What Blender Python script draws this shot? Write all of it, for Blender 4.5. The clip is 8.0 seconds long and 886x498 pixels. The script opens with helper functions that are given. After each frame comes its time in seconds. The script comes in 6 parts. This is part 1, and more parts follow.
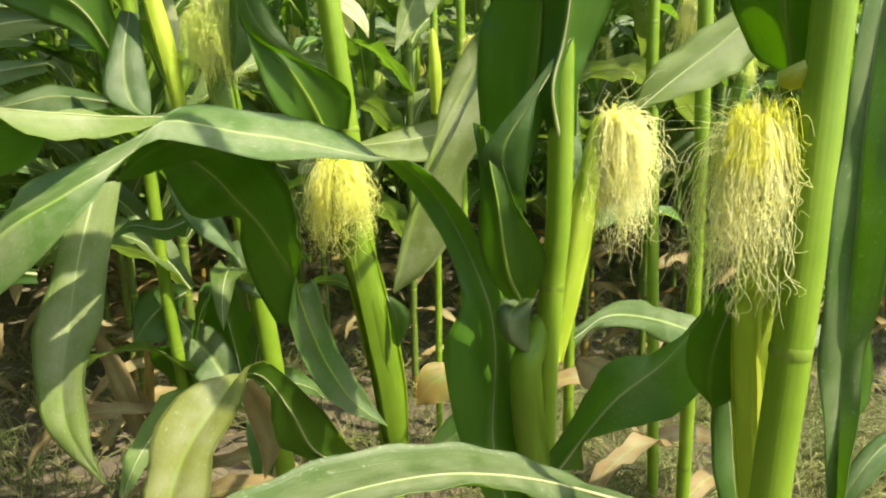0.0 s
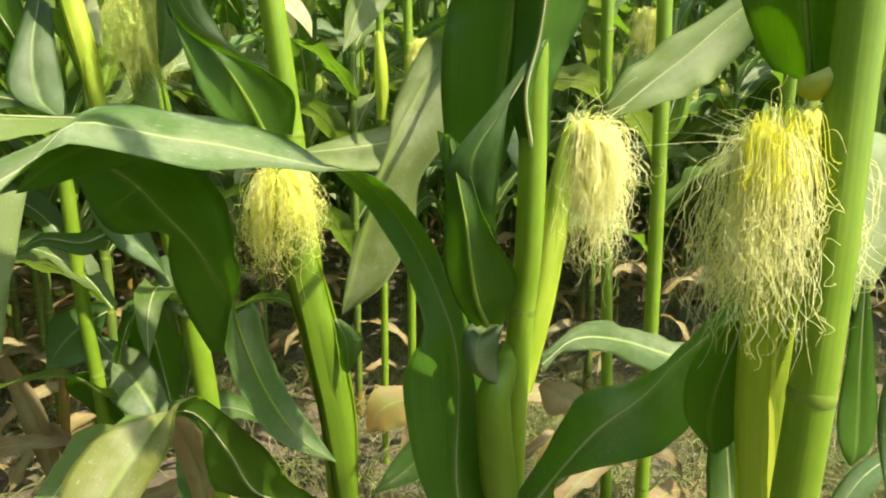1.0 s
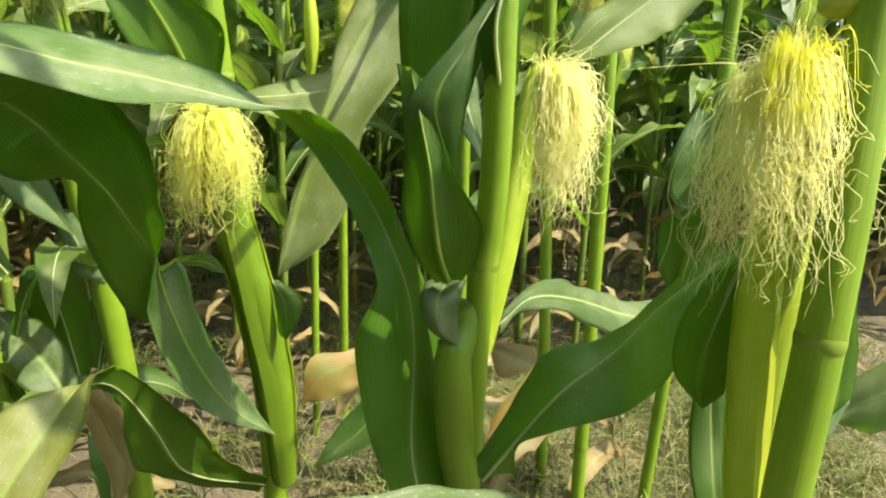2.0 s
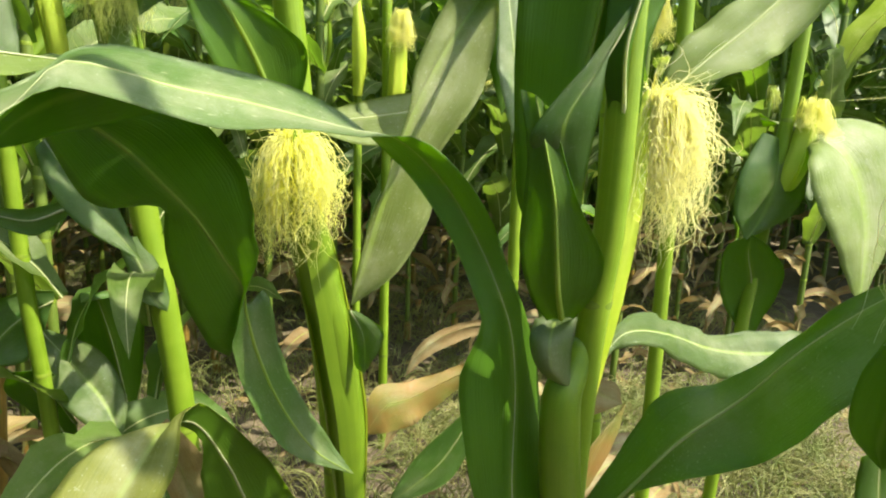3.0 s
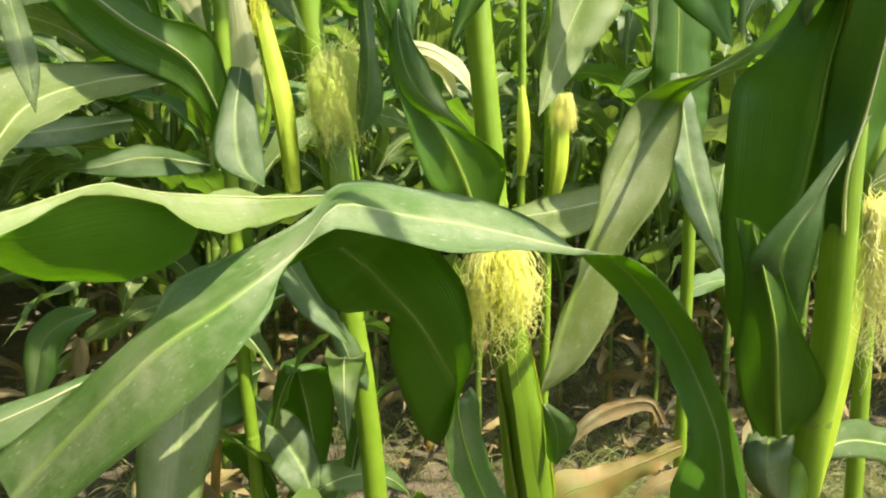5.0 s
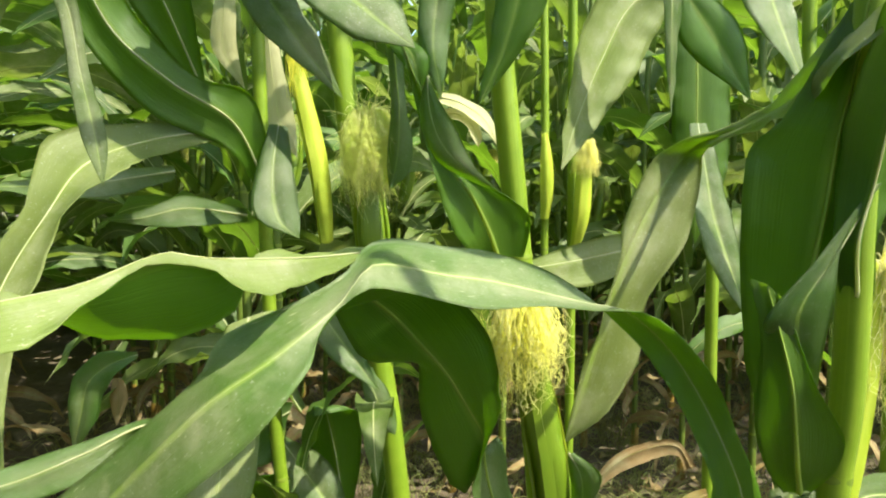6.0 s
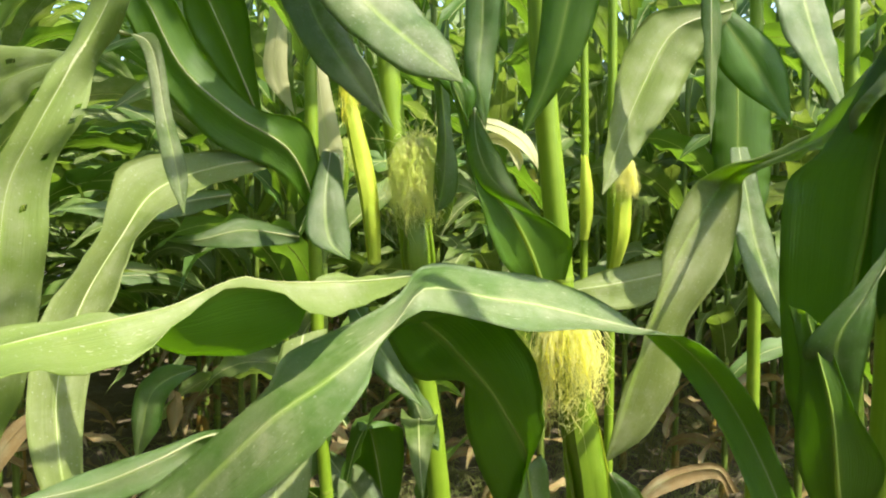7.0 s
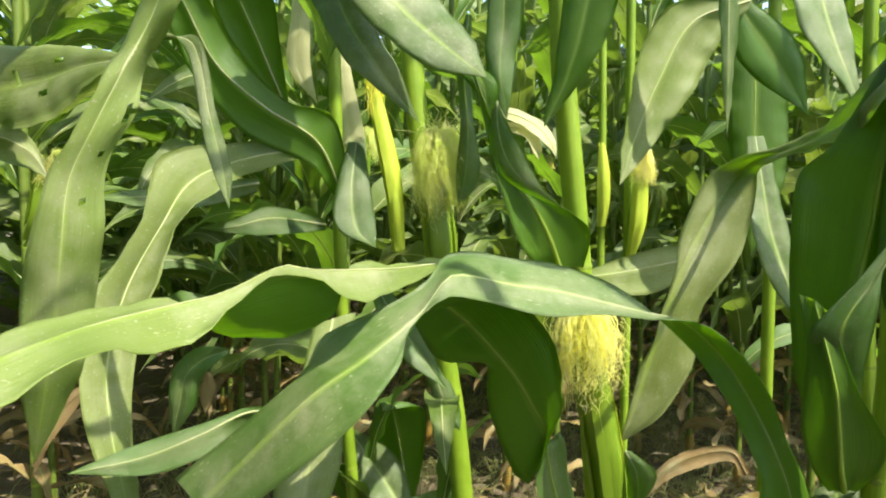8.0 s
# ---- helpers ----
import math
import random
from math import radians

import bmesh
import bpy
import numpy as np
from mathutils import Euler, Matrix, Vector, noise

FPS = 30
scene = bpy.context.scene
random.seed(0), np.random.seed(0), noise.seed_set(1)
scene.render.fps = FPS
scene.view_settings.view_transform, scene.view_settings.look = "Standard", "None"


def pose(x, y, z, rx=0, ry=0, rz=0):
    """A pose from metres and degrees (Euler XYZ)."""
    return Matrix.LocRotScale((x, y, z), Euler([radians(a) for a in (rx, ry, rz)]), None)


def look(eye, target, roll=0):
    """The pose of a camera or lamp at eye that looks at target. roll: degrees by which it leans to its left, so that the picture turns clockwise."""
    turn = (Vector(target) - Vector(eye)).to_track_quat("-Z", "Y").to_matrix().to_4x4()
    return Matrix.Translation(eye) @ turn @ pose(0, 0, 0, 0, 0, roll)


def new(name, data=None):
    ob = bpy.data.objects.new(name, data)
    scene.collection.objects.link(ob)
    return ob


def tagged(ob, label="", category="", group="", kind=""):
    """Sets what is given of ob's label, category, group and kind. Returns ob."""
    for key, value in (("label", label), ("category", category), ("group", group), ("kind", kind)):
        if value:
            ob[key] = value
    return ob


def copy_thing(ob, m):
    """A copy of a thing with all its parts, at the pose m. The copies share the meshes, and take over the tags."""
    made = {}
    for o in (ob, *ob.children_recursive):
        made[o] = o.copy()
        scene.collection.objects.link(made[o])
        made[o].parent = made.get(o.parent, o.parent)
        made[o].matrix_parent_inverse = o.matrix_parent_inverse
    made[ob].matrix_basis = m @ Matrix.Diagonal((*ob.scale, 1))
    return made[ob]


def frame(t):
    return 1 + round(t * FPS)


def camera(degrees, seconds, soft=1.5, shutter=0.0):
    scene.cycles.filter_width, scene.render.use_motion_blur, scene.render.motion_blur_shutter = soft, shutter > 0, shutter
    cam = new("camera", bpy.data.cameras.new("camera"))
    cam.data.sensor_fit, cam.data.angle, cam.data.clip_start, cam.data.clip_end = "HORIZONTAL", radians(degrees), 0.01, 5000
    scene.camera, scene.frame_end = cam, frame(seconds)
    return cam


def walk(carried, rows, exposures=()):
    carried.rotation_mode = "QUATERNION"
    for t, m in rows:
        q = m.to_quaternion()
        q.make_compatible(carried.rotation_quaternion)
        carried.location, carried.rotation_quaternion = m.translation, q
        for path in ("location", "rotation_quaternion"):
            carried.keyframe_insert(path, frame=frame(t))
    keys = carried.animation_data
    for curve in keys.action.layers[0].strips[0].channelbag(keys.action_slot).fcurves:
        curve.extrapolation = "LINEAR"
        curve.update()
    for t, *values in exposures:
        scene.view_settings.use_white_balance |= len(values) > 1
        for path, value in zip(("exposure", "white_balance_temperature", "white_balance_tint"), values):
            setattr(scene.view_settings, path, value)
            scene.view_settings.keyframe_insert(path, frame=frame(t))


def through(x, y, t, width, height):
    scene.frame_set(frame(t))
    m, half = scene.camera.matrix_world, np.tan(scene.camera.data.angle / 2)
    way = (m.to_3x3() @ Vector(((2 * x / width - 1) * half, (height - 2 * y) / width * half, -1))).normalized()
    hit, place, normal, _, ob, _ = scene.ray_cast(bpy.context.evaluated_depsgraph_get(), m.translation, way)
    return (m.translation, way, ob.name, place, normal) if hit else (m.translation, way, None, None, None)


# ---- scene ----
cam = camera(70.4, 8.0, soft=2.0)
PATH = [
    (0, (0.000, 0.000, 0.960), (-0.000, 1.960, 0.561), -1.0),
    (0.5, (-0.009, 0.052, 0.957), (0.099, 2.006, 0.545), -1.2),
    (1, (-0.019, 0.070, 0.961), (0.174, 2.024, 0.580), -0.0),
    (1.5, (-0.026, 0.089, 0.944), (0.293, 2.015, 0.510), 1.1),
    (1.7, (-0.032, 0.102, 0.931), (0.386, 2.001, 0.466), 1.8),
    (2.8, (-0.102, 0.166, 0.932), (0.346, 2.065, 0.493), 1.4),
    (3, (-0.121, 0.172, 0.935), (0.282, 2.088, 0.525), 1.9),
    (3.5, (-0.160, 0.172, 0.942), (0.124, 2.114, 0.560), 2.5),
    (4, (-0.174, 0.167, 0.963), (-0.002, 2.132, 0.635), 1.2),
    (4.5, (-0.179, 0.149, 0.985), (-0.099, 2.129, 0.716), 0.4),
    (5, (-0.193, 0.139, 0.995), (-0.216, 2.123, 0.743), -0.0),
    (6.5, (-0.200, 0.091, 1.029), (-0.333, 2.083, 0.925), 0.0),
    (7, (-0.207, 0.074, 1.031), (-0.418, 2.061, 0.938), 0.1),
    (7.5, (-0.213, 0.057, 1.040), (-0.474, 2.039, 0.968), 0.3),
    (8, (-0.214, 0.037, 1.038), (-0.472, 2.016, 0.895), 0.1),
]
walk(cam, [(t, look(eye, target, roll)) for t, eye, target, roll in PATH], [(0.0, 1.68, 6750, 9), (3.5, 1.82, 6700, 9), (8.0, 1.76, 6600, 12)])

# ---- daylight ----
SUN_ELEVATION, SUN_AZIMUTH = 56.0, 118.0   # degrees; azimuth from +y (ahead) towards +x (right)
world = bpy.data.worlds.new("sky")
scene.world = world
world.use_nodes = True
wt = world.node_tree
sky = wt.nodes.new("ShaderNodeTexSky")
sky.sky_type, sky.sun_disc = "NISHITA", False
sky.sun_elevation, sky.sun_rotation = radians(SUN_ELEVATION), radians(SUN_AZIMUTH)
sky.air_density, sky.dust_density = 1.1, 2.0
wt.nodes["Background"].inputs["Strength"].default_value = 0.15
wt.links.new(sky.outputs["Color"], wt.nodes["Background"].inputs["Color"])
sun_data = bpy.data.lights.new("sun", "SUN")
sun_data.energy, sun_data.angle, sun_data.color = 3.6, radians(0.6), (1.0, 0.93, 0.80)
sun = new("sun", sun_data)
sa, se = radians(SUN_AZIMUTH), radians(SUN_ELEVATION)
sun.matrix_world = look((6 * math.sin(sa) * math.cos(se), 6 * math.cos(sa) * math.cos(se), 6 * math.sin(se)), (0, 0, 0))


# ---- materials ----
def material(name):
    m = bpy.data.materials.new(name)
    m.use_nodes = True
    n, k = m.node_tree.nodes, m.node_tree.links
    return m, n, k, n["Principled BSDF"], n["Material Output"]


def ramp(n, k, source, stops):
    r = n.new("ShaderNodeValToRGB")
    e = r.color_ramp.elements
    while len(e) < len(stops):
        e.new(0.5)
    for i, (at, c) in enumerate(stops):
        e[i].position, e[i].color = at, (*c, 1) if len(c) == 3 else c
    k.new(source, r.inputs["Fac"])
    return r.outputs["Color"]


def mixed(n, k, fac, a, b, kind="MIX"):
    x = n.new("ShaderNodeMix")
    x.data_type, x.blend_type = "RGBA", kind
    for socket, v in ((x.inputs["Factor"], fac), (x.inputs["A"], a), (x.inputs["B"], b)):
        if isinstance(v, (int, float)):
            socket.default_value = v
        elif isinstance(v, tuple):
            socket.default_value = (*v, 1)
        else:
            k.new(v, socket)
    return x.outputs["Result"]


def calc(n, k, op, a, b=0.0, c=0.0):
    x = n.new("ShaderNodeMath")
    x.operation = op
    for i, v in enumerate((a, b, c)):
        if isinstance(v, (int, float)):
            x.inputs[i].default_value = v
        else:
            k.new(v, x.inputs[i])
    return x.outputs["Value"]


def noise_tex(n, k, scale, detail=4.0, rough=0.55, vector=None):
    x = n.new("ShaderNodeTexNoise")
    x.inputs["Scale"].default_value, x.inputs["Detail"].default_value, x.inputs["Roughness"].default_value = scale, detail, rough
    if vector:
        k.new(vector, x.inputs["Vector"])
    return x.outputs["Fac"]


def bump(n, k, height, strength, distance, target):
    b = n.new("ShaderNodeBump")
    b.inputs["Strength"].default_value, b.inputs["Distance"].default_value = strength, distance
    k.new(height, b.inputs["Height"])
    k.new(b.outputs["Normal"], target)
    return b.outputs["Normal"]


def leaf_material(name, dark, light, glow, dust=0.0, dead=0.0, through=0.30, gloss=0.34, band=0.05, marks=0.0, own=0.5):
    """A maize blade: parallel veins along it, a paler rib, dust, small scars; light shines through it."""
    m, n, k, p, out = material(name)
    uv = n.new("ShaderNodeUVMap")
    uv.uv_map = "UVMap"
    sep = n.new("ShaderNodeSeparateXYZ")
    k.new(uv.outputs["UV"], sep.inputs["Vector"])
    across, along = sep.outputs["X"], sep.outputs["Y"]
    geo = n.new("ShaderNodeTexCoord").outputs["Object"]
    info = n.new("ShaderNodeObjectInfo").outputs["Random"]
    # veins: lines of equal "across", slightly uneven in strength
    stretch = n.new("ShaderNodeCombineXYZ")
    k.new(calc(n, k, "MULTIPLY", across, 90.0), stretch.inputs["X"])
    k.new(calc(n, k, "MULTIPLY", along, 5.0), stretch.inputs["Y"])
    k.new(calc(n, k, "MULTIPLY", info, 40.0), stretch.inputs["Z"])
    veins = noise_tex(n, k, 1.0, 3.0, 0.6, stretch.outputs["Vector"])
    fine = calc(n, k, "SINE", calc(n, k, "MULTIPLY", across, 260.0))
    patches = noise_tex(n, k, 14.0, 4.0, 0.6, geo)
    broad = noise_tex(n, k, 4.5, 2.0, 0.5, geo)
    tone = calc(n, k, "ADD", calc(n, k, "MULTIPLY", patches, 0.3), calc(n, k, "ADD", calc(n, k, "MULTIPLY", veins, 0.45), calc(n, k, "MULTIPLY", broad, 0.25)))
    green = ramp(n, k, tone, [(0.38, dark), (0.62, light)])
    shade = n.new("ShaderNodeHueSaturation")
    k.new(green, shade.inputs["Color"])
    k.new(calc(n, k, "ADD", calc(n, k, "MULTIPLY", info, 0.012), 0.491), shade.inputs["Hue"])
    k.new(calc(n, k, "ADD", calc(n, k, "MULTIPLY", info, 0.35), 0.82), shade.inputs["Value"])
    base = shade.outputs["Color"]
    # rib: pale band at the middle
    off = calc(n, k, "ABSOLUTE", calc(n, k, "SUBTRACT", across, 0.5))
    rib = ramp(n, k, off, [(0.3 * band, (1, 1, 1)), (band, (0, 0, 0))])
    base = mixed(n, k, calc(n, k, "MULTIPLY", rib, 0.6), base, (0.25, 0.36, 0.06))
    # dust and scars
    if dust:
        film = ramp(n, k, noise_tex(n, k, 11.0, 8.0, 0.72, geo), [(0.43, (0, 0, 0)), (0.67, (1, 1, 1))])
        near_rib = ramp(n, k, off, [(0.10, (1, 1, 1)), (0.42, (0.35, 0.35, 0.35))])
        film = calc(n, k, "MULTIPLY", film, near_rib)
        outer = calc(n, k, "ADD", calc(n, k, "MULTIPLY", ramp(n, k, along, [(0.10, (0, 0, 0)), (0.40, (1, 1, 1))]), 0.7), 0.3)
        base = mixed(n, k, calc(n, k, "MULTIPLY", calc(n, k, "MULTIPLY", film, outer), 0.72 * min(dust, 1.15)), base, (0.35, 0.37, 0.21))
        specks = ramp(n, k, noise_tex(n, k, 330.0, 2.0, 0.5, geo), [(0.66, (0, 0, 0)), (0.72, (1, 1, 1))])
        base = mixed(n, k, calc(n, k, "MULTIPLY", specks, min(0.6, 0.35 * dust)), base, (0.46, 0.48, 0.30))
        scar = n.new("ShaderNodeCombineXYZ")
        k.new(calc(n, k, "MULTIPLY", across, 38.0), scar.inputs["X"])
        k.new(calc(n, k, "MULTIPLY", along, 110.0), scar.inputs["Y"])
        k.new(calc(n, k, "MULTIPLY", info, 90.0), scar.inputs["Z"])
        cell = noise_tex(n, k, 1.0, 2.0, 0.5, scar.outputs["Vector"])
        where = noise_tex(n, k, 9.0, 1.0, 0.5, geo)
        spots = ramp(n, k, cell, [(0.66, (0, 0, 0)), (0.72, (1, 1, 1))])
        area = ramp(n, k, where, [(0.48, (0, 0, 0)), (0.62, (1, 1, 1))])
        base = mixed(n, k, calc(n, k, "MULTIPLY", calc(n, k, "MULTIPLY", spots, area), min(0.75, 0.38 * max(dust, marks))), base, (0.50, 0.52, 0.28))
    if dead:
        brown = ramp(n, k, noise_tex(n, k, 18.0, 5.0, 0.6, geo), [(0.35, (0, 0, 0)), (0.62, (1, 1, 1))])
        base = mixed(n, k, calc(n, k, "MULTIPLY", brown, dead), base, (0.30, 0.16, 0.05))
    k.new(base, p.inputs["Base Color"])
    wear = noise_tex(n, k, 40.0, 4.0, 0.6, geo)
    k.new(calc(n, k, "ADD", calc(n, k, "MULTIPLY", wear, 0.22), gloss - 0.1 + 0.06 * dust), p.inputs["Roughness"])
    p.inputs["Specular IOR Level"].default_value = max(0.30, 0.50 - 0.14 * dust)
    relief = calc(n, k, "ADD", calc(n, k, "MULTIPLY", fine, 0.07), calc(n, k, "MULTIPLY", veins, 1.2))
    normal = bump(n, k, relief, 0.6, 0.0010, p.inputs["Normal"])
    shine = n.new("ShaderNodeBsdfTranslucent")
    k.new(mixed(n, k, 1.0 - own, base, glow), shine.inputs["Color"])
    shine.inputs["Color"].default_value = (*glow, 1)
    k.new(normal, shine.inputs["Normal"])
    mix = n.new("ShaderNodeMixShader")
    mix.inputs["Fac"].default_value = through
    k.new(p.outputs["BSDF"], mix.inputs[1])
    k.new(shine.outputs["BSDF"], mix.inputs[2])
    k.new(mix.outputs["Shader"], out.inputs["Surface"])
    return m


GREEN = [leaf_material("leaf_green", (0.034, 0.090, 0.008), (0.076, 0.164, 0.018), (0.24, 0.46, 0.012), dust=0.3, through=0.42, gloss=0.42),
         leaf_material("leaf_dusty", (0.056, 0.110, 0.014), (0.108, 0.180, 0.032), (0.27, 0.45, 0.018), dust=0.8, through=0.42, gloss=0.45),
         leaf_material("leaf_scarred", (0.066, 0.125, 0.018), (0.124, 0.194, 0.042), (0.28, 0.40, 0.025), dust=1.4, through=0.42, gloss=0.46)]
# blades seen close have an upper and a lower face
UPPER = [leaf_material("blade_upper", (0.030, 0.080, 0.012), (0.066, 0.138, 0.026), (0.54, 0.78, 0.08), dust=0.6, through=0.40, gloss=0.36, own=0.2),
         leaf_material("blade_upper_dusty", (0.038, 0.084, 0.014), (0.084, 0.142, 0.034), (0.56, 0.76, 0.09), dust=1.1, through=0.34, gloss=0.36, marks=1.7, own=0.2),
         leaf_material("blade_upper_scarred", (0.090, 0.138, 0.024), (0.175, 0.228, 0.060), (0.58, 0.74, 0.09), dust=1.8, through=0.38, gloss=0.42, own=0.2),
         leaf_material("blade_upper_marked", (0.032, 0.082, 0.013), (0.070, 0.140, 0.028), (0.54, 0.78, 0.08), dust=0.7, through=0.40, gloss=0.36, marks=1.9, own=0.2),
         leaf_material("blade_upper_wilting", (0.120, 0.162, 0.022), (0.255, 0.275, 0.055), (0.56, 0.62, 0.07), dust=1.3, through=0.34, gloss=0.42, marks=1.9, own=0.2)]
UNDER = leaf_material("blade_under", (0.047, 0.120, 0.007), (0.092, 0.198, 0.015), (0.34, 0.64, 0.012), through=0.55, gloss=0.42, band=0.075, own=0.3)
YELLOWING = leaf_material("leaf_yellowing", (0.10, 0.15, 0.02), (0.29, 0.26, 0.06), (0.45, 0.38, 0.05), dust=0.6, dead=0.85)
BLEACHED = leaf_material("leaf_bleached", (0.34, 0.37, 0.15), (0.56, 0.58, 0.30), (0.78, 0.80, 0.36), dust=0.3, through=0.45, gloss=0.5, own=0.3)
DRY = leaf_material("leaf_dry", (0.145, 0.098, 0.030), (0.30, 0.220, 0.090), (0.38, 0.26, 0.08), dust=1.0, through=0.3, gloss=0.7)


def plain(name, a, b, scale, rough, bump_scale=0.0, bump_mm=0.0, through=0.0, glow=(0, 0, 0), ribbed=False, spec=0.5):
    """A surface of two mingled tones with fine relief; stems and husks get lines along their length."""
    m, n, k, p, out = material(name)
    obj = n.new("ShaderNodeTexCoord").outputs["Object"]
    info = n.new("ShaderNodeObjectInfo").outputs["Random"]
    v = noise_tex(n, k, scale, 5.0, 0.6, obj)
    if ribbed:
        uv = n.new("ShaderNodeUVMap")
        uv.uv_map = "UVMap"
        sep = n.new("ShaderNodeSeparateXYZ")
        k.new(uv.outputs["UV"], sep.inputs["Vector"])
        c = n.new("ShaderNodeCombineXYZ")
        k.new(calc(n, k, "MULTIPLY", sep.outputs["X"], 55.0), c.inputs["X"])
        k.new(calc(n, k, "MULTIPLY", sep.outputs["Y"], 3.0), c.inputs["Y"])
        k.new(calc(n, k, "MULTIPLY", info, 30.0), c.inputs["Z"])
        lines = noise_tex(n, k, 1.0, 3.0, 0.6, c.outputs["Vector"])
        v = calc(n, k, "ADD", calc(n, k, "MULTIPLY", v, 0.5), calc(n, k, "MULTIPLY", lines, 0.5))
        relief = lines
    else:
        relief = noise_tex(n, k, bump_scale or 60.0, 5.0, 0.6, obj)
    k.new(ramp(n, k, v, [(0.33, a), (0.67, b)]), p.inputs["Base Color"])
    k.new(calc(n, k, "ADD", calc(n, k, "MULTIPLY", v, 0.25), rough - 0.12), p.inputs["Roughness"])
    p.inputs["Specular IOR Level"].default_value = spec
    if bump_mm:
        bump(n, k, relief, 0.5, bump_mm / 1000.0, p.inputs["Normal"])
    if through:
        s = n.new("ShaderNodeBsdfTranslucent")
        s.inputs["Color"].default_value = (*glow, 1)
        mix = n.new("ShaderNodeMixShader")
        mix.inputs["Fac"].default_value = through
        k.new(p.outputs["BSDF"], mix.inputs[1])
        k.new(s.outputs["BSDF"], mix.inputs[2])
        k.new(mix.outputs["Shader"], out.inputs["Surface"])
    return m


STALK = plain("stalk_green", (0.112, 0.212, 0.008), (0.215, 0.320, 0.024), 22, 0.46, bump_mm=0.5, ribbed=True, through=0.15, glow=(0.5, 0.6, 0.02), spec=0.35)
STALK_OLD = plain("stalk_aged", (0.15, 0.12, 0.02), (0.34, 0.20, 0.035), 16, 0.5, bump_mm=0.6, ribbed=True)
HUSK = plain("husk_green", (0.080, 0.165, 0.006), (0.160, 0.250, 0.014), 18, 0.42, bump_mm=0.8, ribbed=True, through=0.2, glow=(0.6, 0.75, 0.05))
# paler copy of HUSK: sun shining through is put into its yellow
HUSK_SUNLIT = plain("husk_sunlit", (0.34, 0.50, 0.028), (0.60, 0.70, 0.09), 18, 0.45, bump_mm=0.9, ribbed=True, through=0.35, glow=(0.78, 0.82, 0.10))
RIB = plain("rib_pale", (0.40, 0.45, 0.21), (0.55, 0.58, 0.34), 30, 0.42, bump_mm=0.2, through=0.45, glow=(0.72, 0.78, 0.22))
RIB_BELOW = plain("rib_green", (0.17, 0.29, 0.035), (0.28, 0.40, 0.07), 30, 0.42, bump_mm=0.2, through=0.45, glow=(0.60, 0.72, 0.06))
COLLAR = plain("ligule_yellow", (0.36, 0.42, 0.04), (0.50, 0.52, 0.09), 40, 0.5, through=0.3, glow=(0.7, 0.7, 0.1))
SILK_PALE = plain("silk_pale", (0.90, 0.91, 0.38), (0.97, 0.97, 0.58), 45, 0.42, through=0.66, glow=(0.99, 0.98, 0.40))
SILK_GREEN = plain("silk_green", (0.74, 0.80, 0.32), (0.86, 0.89, 0.46), 45, 0.42, through=0.66, glow=(0.88, 0.95, 0.32))
SILK_TAN = plain("silk_tan", (0.93, 0.92, 0.52), (0.98, 0.97, 0.70), 45, 0.45, through=0.66, glow=(0.99, 0.97, 0.52))
SILK_CORE = plain("silk_core", (0.86, 0.86, 0.17), (0.94, 0.94, 0.30), 45, 0.45, through=0.70, glow=(0.97, 0.96, 0.18))
# darker copy of STALK: shade between the rows is put into the colour
STALK_SHADED = plain("stalk_in_shade", (0.060, 0.115, 0.010), (0.135, 0.180, 0.028), 16, 0.5, bump_mm=0.5, ribbed=True, spec=0.35)
NODE = plain("stalk_node", (0.11, 0.185, 0.010), (0.20, 0.27, 0.020), 30, 0.5, bump_mm=0.4)
WEED = plain("weed_straw", (0.11, 0.18, 0.03), (0.34, 0.32, 0.12), 12, 0.6, through=0.3, glow=(0.4, 0.45, 0.1))


def soil_material():
    m, n, k, p, out = material("soil")
    obj = n.new("ShaderNodeTexCoord").outputs["Object"]
    big, mid, small = noise_tex(n, k, 2.5, 5, 0.6, obj), noise_tex(n, k, 22, 6, 0.65, obj), noise_tex(n, k, 160, 4, 0.6, obj)
    v = calc(n, k, "ADD", calc(n, k, "MULTIPLY", big, 0.35), calc(n, k, "ADD", calc(n, k, "MULTIPLY", mid, 0.45), calc(n, k, "MULTIPLY", small, 0.2)))
    k.new(ramp(n, k, v, [(0.32, (0.045, 0.036, 0.019)), (0.5, (0.100, 0.080, 0.044)), (0.68, (0.185, 0.152, 0.088))]), p.inputs["Base Color"])
    p.inputs["Roughness"].default_value = 0.92
    h = calc(n, k, "ADD", calc(n, k, "MULTIPLY", mid, 1.0), calc(n, k, "MULTIPLY", small, 0.25))
    bump(n, k, h, 0.8, 0.02, p.inputs["Normal"])
    return m


SOIL = soil_material()


